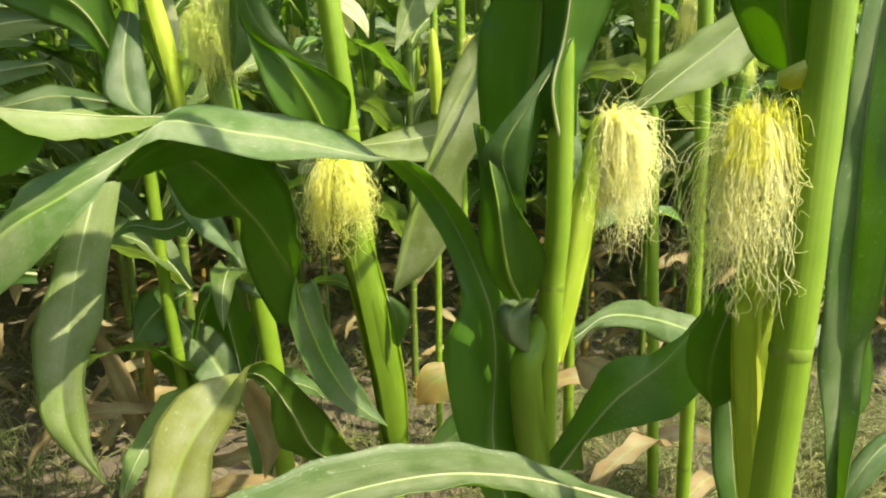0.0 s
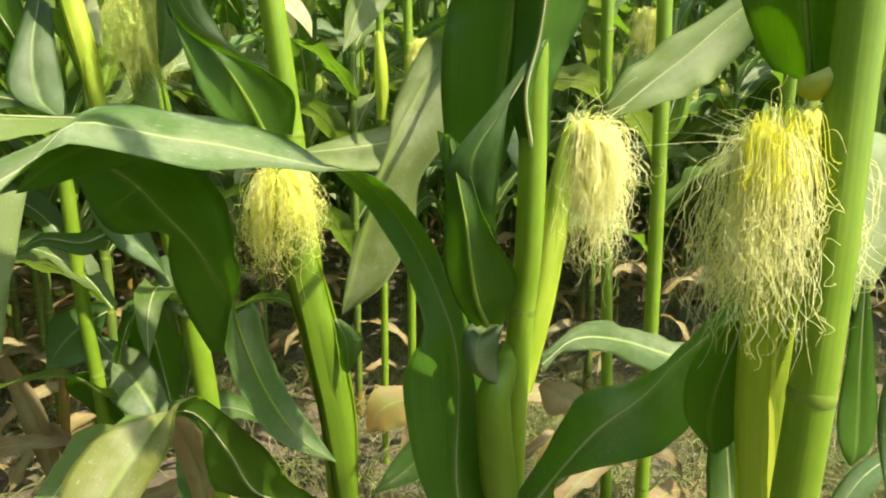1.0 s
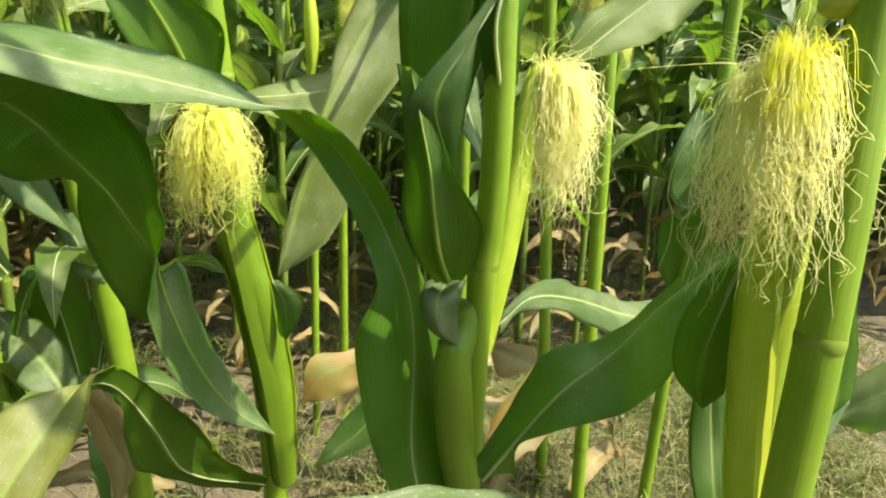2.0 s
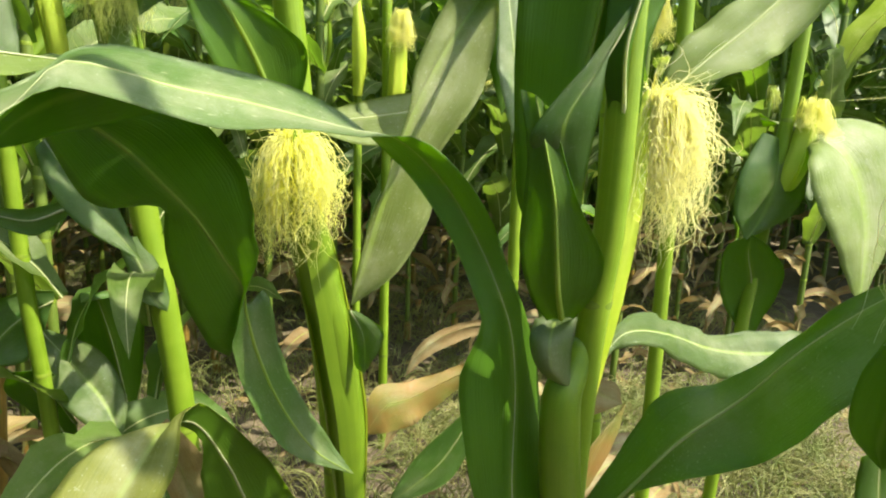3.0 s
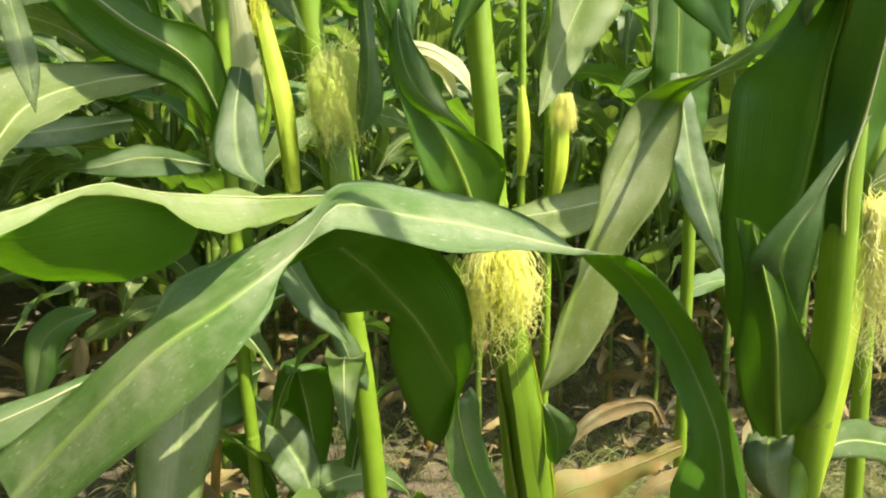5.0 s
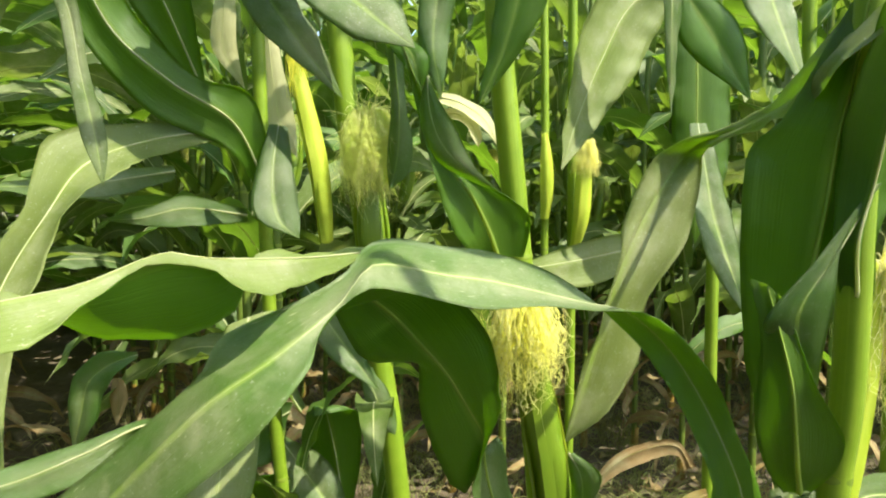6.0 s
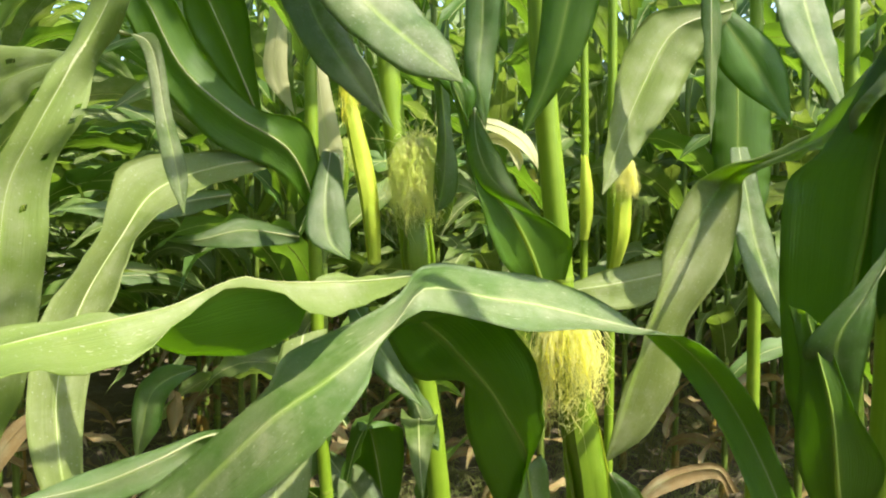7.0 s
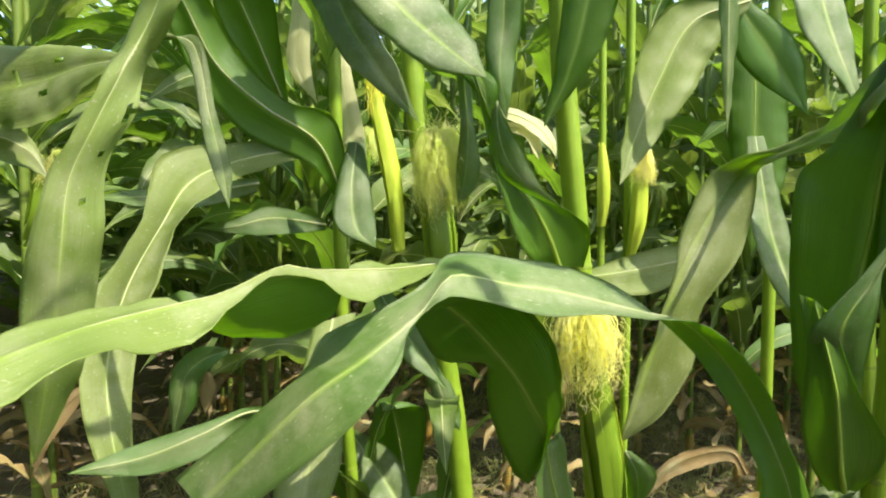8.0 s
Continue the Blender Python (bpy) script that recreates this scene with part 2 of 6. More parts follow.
# ---- building blocks ----
def catmull(points, n):
    """n + 1 samples, evenly in chord length, of a smooth curve through the points (arrays of any one shape)."""
    pts = [np.asarray(p, float) for p in points]
    key = [p.ravel()[:3] for p in pts]
    at = np.concatenate([[0], np.cumsum([max(1e-4, float(np.linalg.norm(b - a))) for a, b in zip(key, key[1:])])])
    pts = [2 * pts[0] - pts[1]] + pts + [2 * pts[-1] - pts[-2]]
    at = np.concatenate([[2 * at[0] - at[1]], at, [2 * at[-1] - at[-2]]])
    res = []
    for s in np.linspace(at[1], at[-2], n + 1):
        i = int(min(max(np.searchsorted(at, s, side="right") - 1, 1), len(at) - 3))
        h = at[i + 1] - at[i]
        u = (s - at[i]) / h
        m0 = (pts[i + 1] - pts[i - 1]) / (at[i + 1] - at[i - 1]) * h
        m1 = (pts[i + 2] - pts[i]) / (at[i + 2] - at[i]) * h
        res.append((2 * u**3 - 3 * u**2 + 1) * pts[i] + (u**3 - 2 * u**2 + u) * m0 + (3 * u**2 - 2 * u**3) * pts[i + 1] + (u**3 - u**2) * m1)
    return np.array(res)


def mesh_of(name, verts, faces, uvs, mat, smooth=True, second=None, slots=None):
    me = bpy.data.meshes.new(name)
    me.from_pydata([tuple(v) for v in verts], [], faces)
    layer = me.uv_layers.new(name="UVMap")
    loops = np.empty(len(me.loops), int)
    me.loops.foreach_get("vertex_index", loops)
    layer.data.foreach_set("uv", np.asarray(uvs, float)[loops].ravel())
    if smooth:
        me.polygons.foreach_set("use_smooth", [True] * len(me.polygons))
    me.materials.append(mat)
    if second:
        me.materials.append(second)
        me.polygons.foreach_set("material_index", slots)
    me.update()
    return me


def part(name, me, parent, label=""):
    ob = new(name, me)
    ob.parent = parent
    return tagged(ob, label)


def grid_faces(rows, cols, closed=False):
    f = []
    for i in range(rows - 1):
        for j in range(cols if closed else cols - 1):
            a, b = i * cols + j, i * cols + (j + 1) % cols
            f.append((a, b, b + cols, a + cols))
    return f


def blade_data(rows, n_long=36, n_half=5, bulge=0.10, ripple=0.004, seed=0):
    """Vertices, faces and uvs of a leaf blade: rows of rib point and the two half-width vectors, from its base to its tip."""
    rng = random.Random(seed)
    s = catmull([np.array(r) for r in rows], n_long)
    c, l, r = s[:, 0], s[:, 1], s[:, 2]
    tangent = np.gradient(c, axis=0)
    tangent /= np.linalg.norm(tangent, axis=1)[:, None] + 1e-9
    normal = np.cross(tangent, r - l)
    normal /= np.linalg.norm(normal, axis=1)[:, None] + 1e-9
    ph = [rng.uniform(0, 6.28) for _ in range(4)]
    size = float(np.linalg.norm(np.diff(c, axis=0), axis=1).sum()) / 0.5
    w = [rng.uniform(3, 5) * max(0.3, min(1.3, size)), rng.uniform(8, 12) * max(0.3, min(1.3, size))]
    ripple *= min(1.0, size)
    verts, uvs = [], []
    for i in range(n_long + 1):
        t = i / n_long
        fade = min(1, 6 * t) * min(1, 6 * (1 - t))
        for j in range(-n_half, n_half + 1):
            u = abs(j) / n_half
            o = l[i] if j < 0 else r[i]
            size = np.linalg.norm(o)
            k = 0 if j < 0 else 2
            wave = ripple * fade * u * u * (math.sin(6.28 * w[0] * t + ph[k]) + 0.5 * math.sin(6.28 * w[1] * t + ph[k + 1]))
            verts.append(c[i] + o * u + normal[i] * (bulge * size * math.sin(math.pi * u) + wave))
            uvs.append((0.5 + 0.5 * j / n_half, t))
    return np.array(verts), grid_faces(n_long + 1, 2 * n_half + 1), uvs, c, normal


def rib_data(c, normal, thick):
    """A tapering ridge along the rib of a blade, standing proud on both faces."""
    verts, uvs = [], []
    t = np.gradient(c, axis=0)
    side = np.cross(t, normal)
    side /= np.linalg.norm(side, axis=1)[:, None] + 1e-9
    n = len(c)
    for i in range(n):
        k = thick * (1.0 - 0.85 * (i / (n - 1)) ** 0.7)
        for j, (a, b) in enumerate(((1.2, 0), (0, 0.45), (-1.2, 0), (0, -0.8))):
            verts.append(c[i] + side[i] * a * k + normal[i] * b * k)
            uvs.append((j / 4, i / n))
    return np.array(verts), grid_faces(n, 4, True), uvs


def tube_data(points, radii, sides=14, wobble=0.0, seed=0, caps=True, n_long=None):
    """A tube round a curve; radii along it. wobble: unevenness of its outline, as a share of the radius."""
    rng = random.Random(seed)
    n = n_long or 8 * (len(points) - 1)
    rows = catmull([np.array([*p, r]) for p, r in zip(points, radii)], n)
    c, rad = rows[:, :3], rows[:, 3]
    t = np.gradient(c, axis=0)
    t /= np.linalg.norm(t, axis=1)[:, None] + 1e-9
    ref = np.array((0.0, 1.0, 0.0)) if abs(t[:, 1]).mean() < 0.8 else np.array((1.0, 0.0, 0.0))
    a = np.cross(t, ref)
    a /= np.linalg.norm(a, axis=1)[:, None] + 1e-9
    b = np.cross(t, a)
    ph = [rng.uniform(0, 6.28) for _ in range(3)]
    verts, uvs = [], []
    for i in range(n + 1):
        for j in range(sides):
            th = 2 * math.pi * j / sides
            k = rad[i] * (1 + wobble * (math.sin(3 * th + ph[0]) + 0.6 * math.sin(7 * th + ph[1] + 2 * i / n)))
            verts.append(c[i] + a[i] * math.cos(th) * k + b[i] * math.sin(th) * k)
            uvs.append((abs(2 * j / sides - 1), i / n))
    faces = grid_faces(n + 1, sides, True)
    if caps:
        faces += [tuple(range(sides))[::-1], tuple(range(n * sides, (n + 1) * sides))]
    return np.array(verts), faces, uvs


def joined(pieces):
    verts, faces, uvs, start = [], [], [], 0
    for v, f, u in pieces:
        verts.append(v)
        faces += [tuple(i + start for i in q) for q in f]
        uvs += list(u)
        start += len(v)
    return np.concatenate(verts), faces, uvs


SEED = [10]


def fresh():
    SEED[0] += 1
    return SEED[0]


def plant(x, y, label, group="maize plants", z=0.0):
    ob = new("maize_plant")
    ob.location = (x, y, z)
    ob.empty_display_size = 0.1
    return tagged(ob, label, "maize plant", group)


def base_of(ob):
    return np.array(ob.location)


def leaf(owner, mat, rows, dusty=0, ripple=0.0032, bulge=0.10, rib=0.0018, long=44, up=0, holes=(), label="", below=False):
    """One blade of a plant and the rib on it; rows in world metres. below: the greener rib of its lower face shows. up: 1 or -1 says which face is the upper one, where its tilt does not."""
    v, f, uv, c, nor = blade_data(rows, long, 6, bulge, ripple, fresh())
    o = base_of(owner)
    if mat is GREEN:
        wide = 13
        if not up:
            size = np.array([np.linalg.norm(v[i * wide] - v[i * wide + 12]) for i in range(len(c))])
            up = 1 if float((nor[:, 2] * size).sum()) > 0 else -1
        g = v.reshape(len(c), wide, 3)
        face = np.cross(np.gradient(g, axis=0), np.gradient(g, axis=1)).reshape(-1, 3)
        face /= np.linalg.norm(face, axis=1)[:, None] + 1e-12
        shift = face * 0.0003 * up
        f = [q for q in f if (q[0] // wide, q[0] % wide) not in holes]
        n = len(v)
        rim = [(i * wide, (i + 1) * wide, (i + 1) * wide + n, i * wide + n) for i in range(len(c) - 1)]
        rim += [(i * wide + 12, (i + 1) * wide + 12, (i + 1) * wide + 12 + n, i * wide + 12 + n) for i in range(len(c) - 1)]
        under = [tuple(k + n for k in (q[0], q[3], q[2], q[1])) for q in f]
        me = mesh_of("leaf", np.concatenate([v + shift, v - shift]) - o, f + under + rim, list(uv) * 2, UPPER[dusty], True, UNDER, [0] * len(f) + [1] * len(f) + [0] * len(rim))
    else:
        me = mesh_of("leaf", v - o, f, uv, mat)
    ob = part("leaf", me, owner, label)
    v, f, uv = rib_data(c, nor, rib)
    part("midrib", mesh_of("midrib", v - o, f, uv, (RIB_BELOW if below else RIB) if mat is GREEN else mat), ob, "pale raised midrib")
    return ob


def stalk(owner, points, radius, nodes=(), mat=None, sides=16):
    """The stem: nodes are heights at which a ring swells."""
    o = base_of(owner)
    dense = catmull(points, 40)
    radii = []
    for p in dense:
        swell = sum(math.exp(-((p[2] - h) / 0.006) ** 2) for h in nodes)
        radii.append(radius * (1.0 + 0.05 * swell))
    # finer rings near the nodes
    v, f, uv = tube_data(list(dense), radii, sides, 0.02, fresh(), True, 160)
    ob = part("stalk", mesh_of("stalk", v - o, f, uv, mat or STALK), owner)
    for h in nodes:
        i = int(np.argmin(abs(dense[:, 2] - h)))
        d = dense[min(i + 1, 40)] - dense[max(i - 1, 0)]
        d = d / np.linalg.norm(d)
        q = dense[i] + d * (h - dense[i][2]) / max(d[2], 0.3)
        ring = [q + d * s for s in (-0.004, -0.0015, 0.0015, 0.004)]
        v, f, uv = tube_data(ring, [radius * 1.005, radius * 1.035, radius * 1.035, radius * 1.005], sides, 0.01, fresh(), False, 6)
        part("node_ring", mesh_of("node_ring", v - o, f, uv, NODE), ob, "darker node ring")
    return ob


def silk_data(tip, axis, fall, count, length, spread, seed, r=0.00042, rise=0.03, wild=1.0, strays=9):
    """Tangled strands in locks that leave the tip along the axis, arch over and hang; fall is the side they lean to."""
    g = np.random.default_rng(seed)
    axis, fall, n = np.array(axis, float) / np.linalg.norm(axis), np.array(fall, float), 30
    side = np.cross(axis, (0.3, 1.0, 0.2))
    side /= np.linalg.norm(side)
    other = np.cross(axis, side)
    down = np.array((0.0, 0.0, -1.0))
    u = np.linspace(0, 1, n)[:, None]
    strands = []
    while len(strands) < count:
        # one lock: its strands share a way and drift apart along it
        th = g.uniform(0, 2 * math.pi)
        out = side * math.cos(th) + other * math.sin(th)
        go = out * spread * g.uniform(0.25, 1.0) ** 0.7 + fall * g.uniform(0.2, 1.5)
        lift, drop = rise * g.uniform(0.3, 1.1), length * g.uniform(0.45, 1.0)
        sway = [g.normal(0, 0.006, 3) * wild for _ in range(2)]
        for _ in range(int(g.integers(4, 9))):
            d = drop * g.uniform(0.6, 1.05)
            way = go * g.uniform(0.75, 1.2) + g.normal(0, 0.003, 3) * (1, 1, 0)
            start = np.array(tip) + out * g.uniform(0, 0.009) - axis * g.uniform(0, 0.012)
            arch = np.sin(np.clip(u / 0.34, 0, 1) * math.pi)
            p = start + axis * lift * arch + way * (1 - np.exp(-5.5 * u)) + down * d * np.clip(u - 0.07, 0, 1) ** 1.15
            p = p + (sway[0] * np.sin(math.pi * u * 1.6) + sway[1] * np.sin(math.pi * u * 3.1)) * u
            for f, amp in ((g.uniform(1.5, 3.2), 0.0042), (g.uniform(3.5, 6.5), 0.0021)):
                e1, e2 = g.normal(0, 1, 3) * (1, 1, 0.7), g.normal(0, 1, 3) * (1, 1, 0.7)
                ph = g.uniform(0, 6.28)
                p = p + amp * wild * u**0.7 * (e1 * np.sin(6.28 * f * u + ph) + e2 * np.cos(6.28 * f * u + ph) * 0.6) * (length / 0.13) ** 0.5
            if g.random() < 0.5 * wild:
                # the end curls up in a hook
                k = int(n * g.uniform(0.72, 0.88))
                q = np.linspace(0, g.uniform(2.0, 4.6), n - k)[:, None]
                size, a0 = g.uniform(0.004, 0.010) * (length / 0.13), g.uniform(0, 6.28)
                flat = np.array((math.cos(a0), math.sin(a0), 0.0))
                p[k:] = p[k - 1] + size * (down * np.sin(q) + flat * (1 - np.cos(q)))
            strands.append(p)
    for _ in range(count // strays):
        # stray ends standing off the tuft
        d = axis * g.uniform(0.3, 1.0) + g.normal(0, 0.5, 3) + fall * 14
        d /= np.linalg.norm(d)
        bend = g.normal(0, 1, 3) * 0.35
        size = length * g.uniform(0.15, 0.42)
        strands.append(np.array(tip) + g.normal(0, 0.005, 3) + (d * u + bend * u * u + down * 0.45 * u**2 + 0.06 * np.sin(9 * u + g.uniform(0, 6)) * g.normal(0, 1, 3)) * size)
    p = np.array(strands)
    t = np.gradient(p, axis=1)
    t /= np.linalg.norm(t, axis=2)[:, :, None] + 1e-9
    a = np.cross(t, (0.37, 0.81, 0.45))
    a /= np.linalg.norm(a, axis=2)[:, :, None] + 1e-9
    b = np.cross(t, a)
    rad = r * (1 - 0.5 * u[None, :, :] ** 3)
    ring = np.stack([p + rad * (a * math.cos(q) + b * math.sin(q)) for q in (0, 2.094, 4.189)], axis=2)
    verts = ring.reshape(-1, 3)
    base = (np.arange(len(p))[:, None] * n + np.arange(n - 1)[None, :]).ravel() * 3
    faces = np.concatenate([np.stack([base + i, base + (i + 1) % 3, base + 3 + (i + 1) % 3, base + 3 + i], axis=1) for i in range(3)])
    return verts, [tuple(q) for q in faces.tolist()], np.column_stack([np.tile((0.0, 0.5, 1.0), len(p) * n), np.repeat(np.tile(np.linspace(0, 1, n), len(p)), 3)])


def husk(owner, points, radii, mat, tips=3, tip_len=0.04, name="ear", label="", tip_mat=None):
    """The wrapped cob: overlapping husk leaves round a tapering body, pointed tips at its top."""
    o = base_of(owner)
    v, f, uv = tube_data(points, radii, 26, 0.035, fresh(), True, 40)
    ob = part(name, mesh_of("ear", v - o, f, uv, mat), owner, label)
    rng = random.Random(fresh())
    p = catmull([np.array([*q, r]) for q, r in zip(points, radii)], 12)
    up = p[-1, :3] - p[-3, :3]
    up /= np.linalg.norm(up)
    a = np.cross(up, (0.2, 1, 0.1))
    a /= np.linalg.norm(a)
    b = np.cross(up, a)
    for i in range(tips):
        th = 2 * math.pi * i / tips + rng.uniform(-0.5, 0.5)
        rows = []
        for step, wide in ((0, 0.9), (4, 1.05), (8, 1.0), (12, 0.75)):
            d = a * math.cos(th) + b * math.sin(th)
            t = np.cross(up, d)
            k = p[step, 3] + 0.0016
            rows.append((p[step, :3] + d * k * 1.02, t * k * wide - d * k * 0.42 * wide, -t * k * wide - d * k * 0.42 * wide))
        rows.append((p[12, :3] + d * p[12, 3] * 1.0 + up * tip_len * rng.uniform(0.6, 1.1), t * 0.001, -t * 0.001))
        v, f, uv, c, nor = blade_data(rows, 20, 4, 0.05, 0.0008, fresh())
        part("husk_leaf", mesh_of("husk_leaf", v - o, f, uv, tip_mat or mat), ob)
    return ob


def silk(owner, ear, data, mat, label="tangled tuft of pale silk strands"):
    v, f, uv = data
    return part("silk", mesh_of("silk", v - base_of(owner), f, uv, mat), ear, label)


# ---- the ground ----
def ground_sheet():
    xs = np.concatenate([-np.geomspace(600, 6, 14), np.linspace(-5, 5, 161), np.geomspace(6, 600, 14)])
    ys = np.concatenate([-np.geomspace(600, 3, 14), np.linspace(-2, 8, 161), np.geomspace(9, 600, 14)])
    verts, uvs = [], []
    for y in ys:
        for x in xs:
            near = 1.0 if abs(x) < 6 and -3 < y < 9 else 0.0
            d = (x - 0.1) * 0.78 + (y - 0.65) * 0.63
            z = near * (0.012 * math.cos(2 * math.pi * d / 0.7) + 0.03 * noise.noise((3 * x, 3 * y, 0)) + 0.016 * noise.noise((14 * x, 14 * y, 3)))
            verts.append((x, y, z))
            uvs.append((x, y))
    ob = new("ground", mesh_of("ground", verts, grid_faces(len(ys), len(xs)), uvs, SOIL))
    return tagged(ob, "dry brown crumbly field soil with bare patches", "ground", kind="structure")


ground_sheet()

# ---- how a maize plant grows where it is not seen in detail ----
AHEAD = np.array((-0.63, 0.78))   # along the rows of the field
ASIDE = np.array((0.78, 0.63))    # from one row to the next, 0.7 m apart


def grown_rows(base, az, length, width, e0, e1, twist, rng, steps=6):
    """Rows of a leaf that leaves its stalk at base, rises at e0 degrees and has bent to e1 at its tip."""
    p, rows = np.array(base, float), []
    flat = np.array((math.cos(az), math.sin(az), 0))
    perp = np.array((-math.sin(az), math.cos(az), 0))
    shape = (0.45, 0.85, 1.0, 0.95, 0.78, 0.45, 0.0)
    sway = rng.uniform(-0.35, 0.35)
    for i in range(steps + 1):
        t = i / steps
        e = radians(e0 + (e1 - e0) * (t**1.15))
        d = flat * math.cos(e) + np.array((0, 0, math.sin(e))) + perp * sway * t * 0.5
        d /= np.linalg.norm(d)
        up = np.cross(d, perp)
        a = radians(twist) * t
        side = perp * math.cos(a) + up * math.sin(a)
        fold = -up if up[2] < 0 else up
        w = width * shape[min(i, 6)] / 2
        lift = 0.35 * (1 - t)
        rows.append((p.copy(), side * w + fold * w * lift, -side * w + fold * w * lift))
        p = p + d * length / steps
    return rows


def grown_leaf(owner, mat, rows, long=20, half=3, ripple=0.011, rib=True):
    v, f, uv, c, nor = blade_data(rows, long, half, 0.12, ripple, fresh())
    o = base_of(owner)
    ob = part("leaf", mesh_of("leaf", v - o, f, uv, mat), owner)
    if rib:
        v, f, uv = rib_data(c, nor, 0.002)
        part("midrib", mesh_of("midrib", v - o, f, uv, RIB), ob, "pale raised midrib")
    return ob


def grown_plant(x, y, seed, label, low=0, with_ear=True, open_side=True):
    """A whole plant with stem, leaves in two ranks, dry leaves at its foot and often a cob. low: height below which green leaves are left out."""
    rng = random.Random(seed)
    ob = plant(x, y, label)
    o = np.array((x, y, 0.0))
    h = rng.uniform(2.0, 2.3)
    lean = np.array((rng.uniform(-0.06, 0.06), rng.uniform(-0.06, 0.06), 0))
    stem = [o + np.array((0, 0, -0.03)), o + lean * 0.2 + (0, 0, 0.6), o + lean * 0.6 + (0, 0, 1.3), o + lean + (0, 0, h)]
    heights = [0.14 + 0.13 * i for i in range(15)]
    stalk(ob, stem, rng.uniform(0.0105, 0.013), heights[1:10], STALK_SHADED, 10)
    az = math.atan2(ASIDE[1], ASIDE[0]) + rng.uniform(-0.9, 0.9)
    for i, z in enumerate(heights):
        t = z / h
        p = o + lean * t + (0, 0, z)
        a = az + math.pi * (i % 2) + rng.uniform(-0.45, 0.45)
        if i < 3:
            rows = grown_rows(p, a, rng.uniform(0.22, 0.42), rng.uniform(0.03, 0.05), rng.uniform(10, 40), rng.uniform(-95, -75), rng.uniform(-150, 150), rng)
            grown_leaf(ob, DRY, rows, 14, 2, 0.012, False)
            rows = grown_rows(p + (0, 0, 0.06), a + rng.uniform(1.2, 2.4), rng.uniform(0.14, 0.3), rng.uniform(0.02, 0.04), rng.uniform(0, 50), rng.uniform(-100, -80), rng.uniform(-200, 200), rng)
            grown_leaf(ob, DRY, rows, 12, 2, 0.012, False)
        elif open_side and i > 7 and (i > 10 or math.cos(a) * ASIDE[0] + math.sin(a) * ASIDE[1] < 0.2):
            continue
        elif z > low:
            e0, e1 = rng.uniform(45, 72), rng.uniform(-95, -45) if i < 11 else rng.uniform(-45, 25)
            rows = grown_rows(p, a, rng.uniform(0.5, 0.82) * min(1, 0.6 + 0.1 * i), rng.uniform(0.080, 0.110) * min(1, 0.65 + 0.08 * i), e0, e1, rng.uniform(-100, 100), rng)
            grown_leaf(ob, GREEN[rng.choice((0, 0, 1, 1, 2))], rows)
    foot = rng.uniform(0.06, 0.17)
    v, f, uv = tube_data([o + np.array((0, 0, -0.02)), o + lean * 0.1 + (0, 0, 0.5 * foot), o + lean * 0.15 + (0, 0, foot)], (0.0165, 0.0155, 0.0142), 10, 0.06, fresh(), False, 8)
    part("leaf_sheath", mesh_of("leaf_sheath", v - o, f, uv, STALK_OLD), ob, "dry brown lower leaf sheath")
    if with_ear:
        z = rng.uniform(0.85, 1.05)
        t = z / h
        a = az + rng.uniform(-0.6, 0.6)
        d = np.array((math.cos(a), math.sin(a), 0))
        q = o + lean * t + (0, 0, z)
        pts = [q, q + d * 0.035 + (0, 0, 0.05), q + d * 0.055 + (0, 0, 0.13), q + d * 0.065 + (0, 0, 0.2)]
        ear = husk(ob, pts, (0.012, 0.021, 0.02, 0.011), HUSK, 2, 0.03, "ear")
        silk(ob, ear, silk_data(pts[-1], (0.1, 0, 1), d * 0.01, 150, 0.09, 0.022, fresh(), r=0.0005), SILK_PALE if seed % 2 else SILK_GREEN)
    return ob


# ---- plants of the row before the camera ----
plant_b = plant(0.100, 0.675, "tall green maize plant with an upright silk-topped cob", "maize plants of the front row")
stalk(plant_b, [(0.10, 0.675, -0.03), (0.112, 0.667, 0.5), (0.113, 0.660, 0.69), (0.117, 0.655, 0.784), (0.121, 0.650, 0.847), (0.122, 0.648, 0.944), (0.120, 0.645, 1.01), (0.135, 0.63, 1.9)], 0.0132, (0.30, 0.54, 0.784, 1.22))
plant_a = plant(-0.085, 0.955, "green maize plant whose leaning cob carries yellow silk", "maize plants of the front row")
stalk(plant_a, [(-0.085, 0.955, -0.03), (-0.093, 0.95, 0.44), (-0.111, 0.95, 0.67), (-0.145, 0.935, 1.038), (-0.164, 0.93, 1.22), (-0.17, 0.93, 1.34), (-0.2, 0.92, 2.0)], 0.0165, (0.25, 0.47, 0.70, 0.95, 1.20))
plant_r = plant(0.215, 0.395, "near maize plant with a thick stalk and shaggy cob", "maize plants of the front row")
stalk(plant_r, [(0.212, 0.395, -0.03), (0.219, 0.385, 0.70), (0.224, 0.385, 0.811), (0.230, 0.39, 0.891), (0.238, 0.40, 1.008), (0.265, 0.42, 1.9)], 0.0125, (0.30, 0.56, 0.811, 1.05), sides=24)
plant_c = plant(-0.30, 1.09, "maize plant with a pale-green silk tuft and sheathed stalk", "maize plants of the front row")
stalk(plant_c, [(-0.30, 1.09, -0.03), (-0.313, 1.09, 0.471), (-0.328, 1.09, 0.641), (-0.348, 1.09, 0.787), (-0.37, 1.09, 1.003), (-0.393, 1.09, 1.159), (-0.411, 1.09, 1.386), (-0.43, 1.09, 2.0)], 0.0185, (0.28, 0.47, 0.68, 0.86))
plant_e = plant(-0.54, 1.25, "leafy maize plant with drooping dusty leaves", "maize plants of the front row")
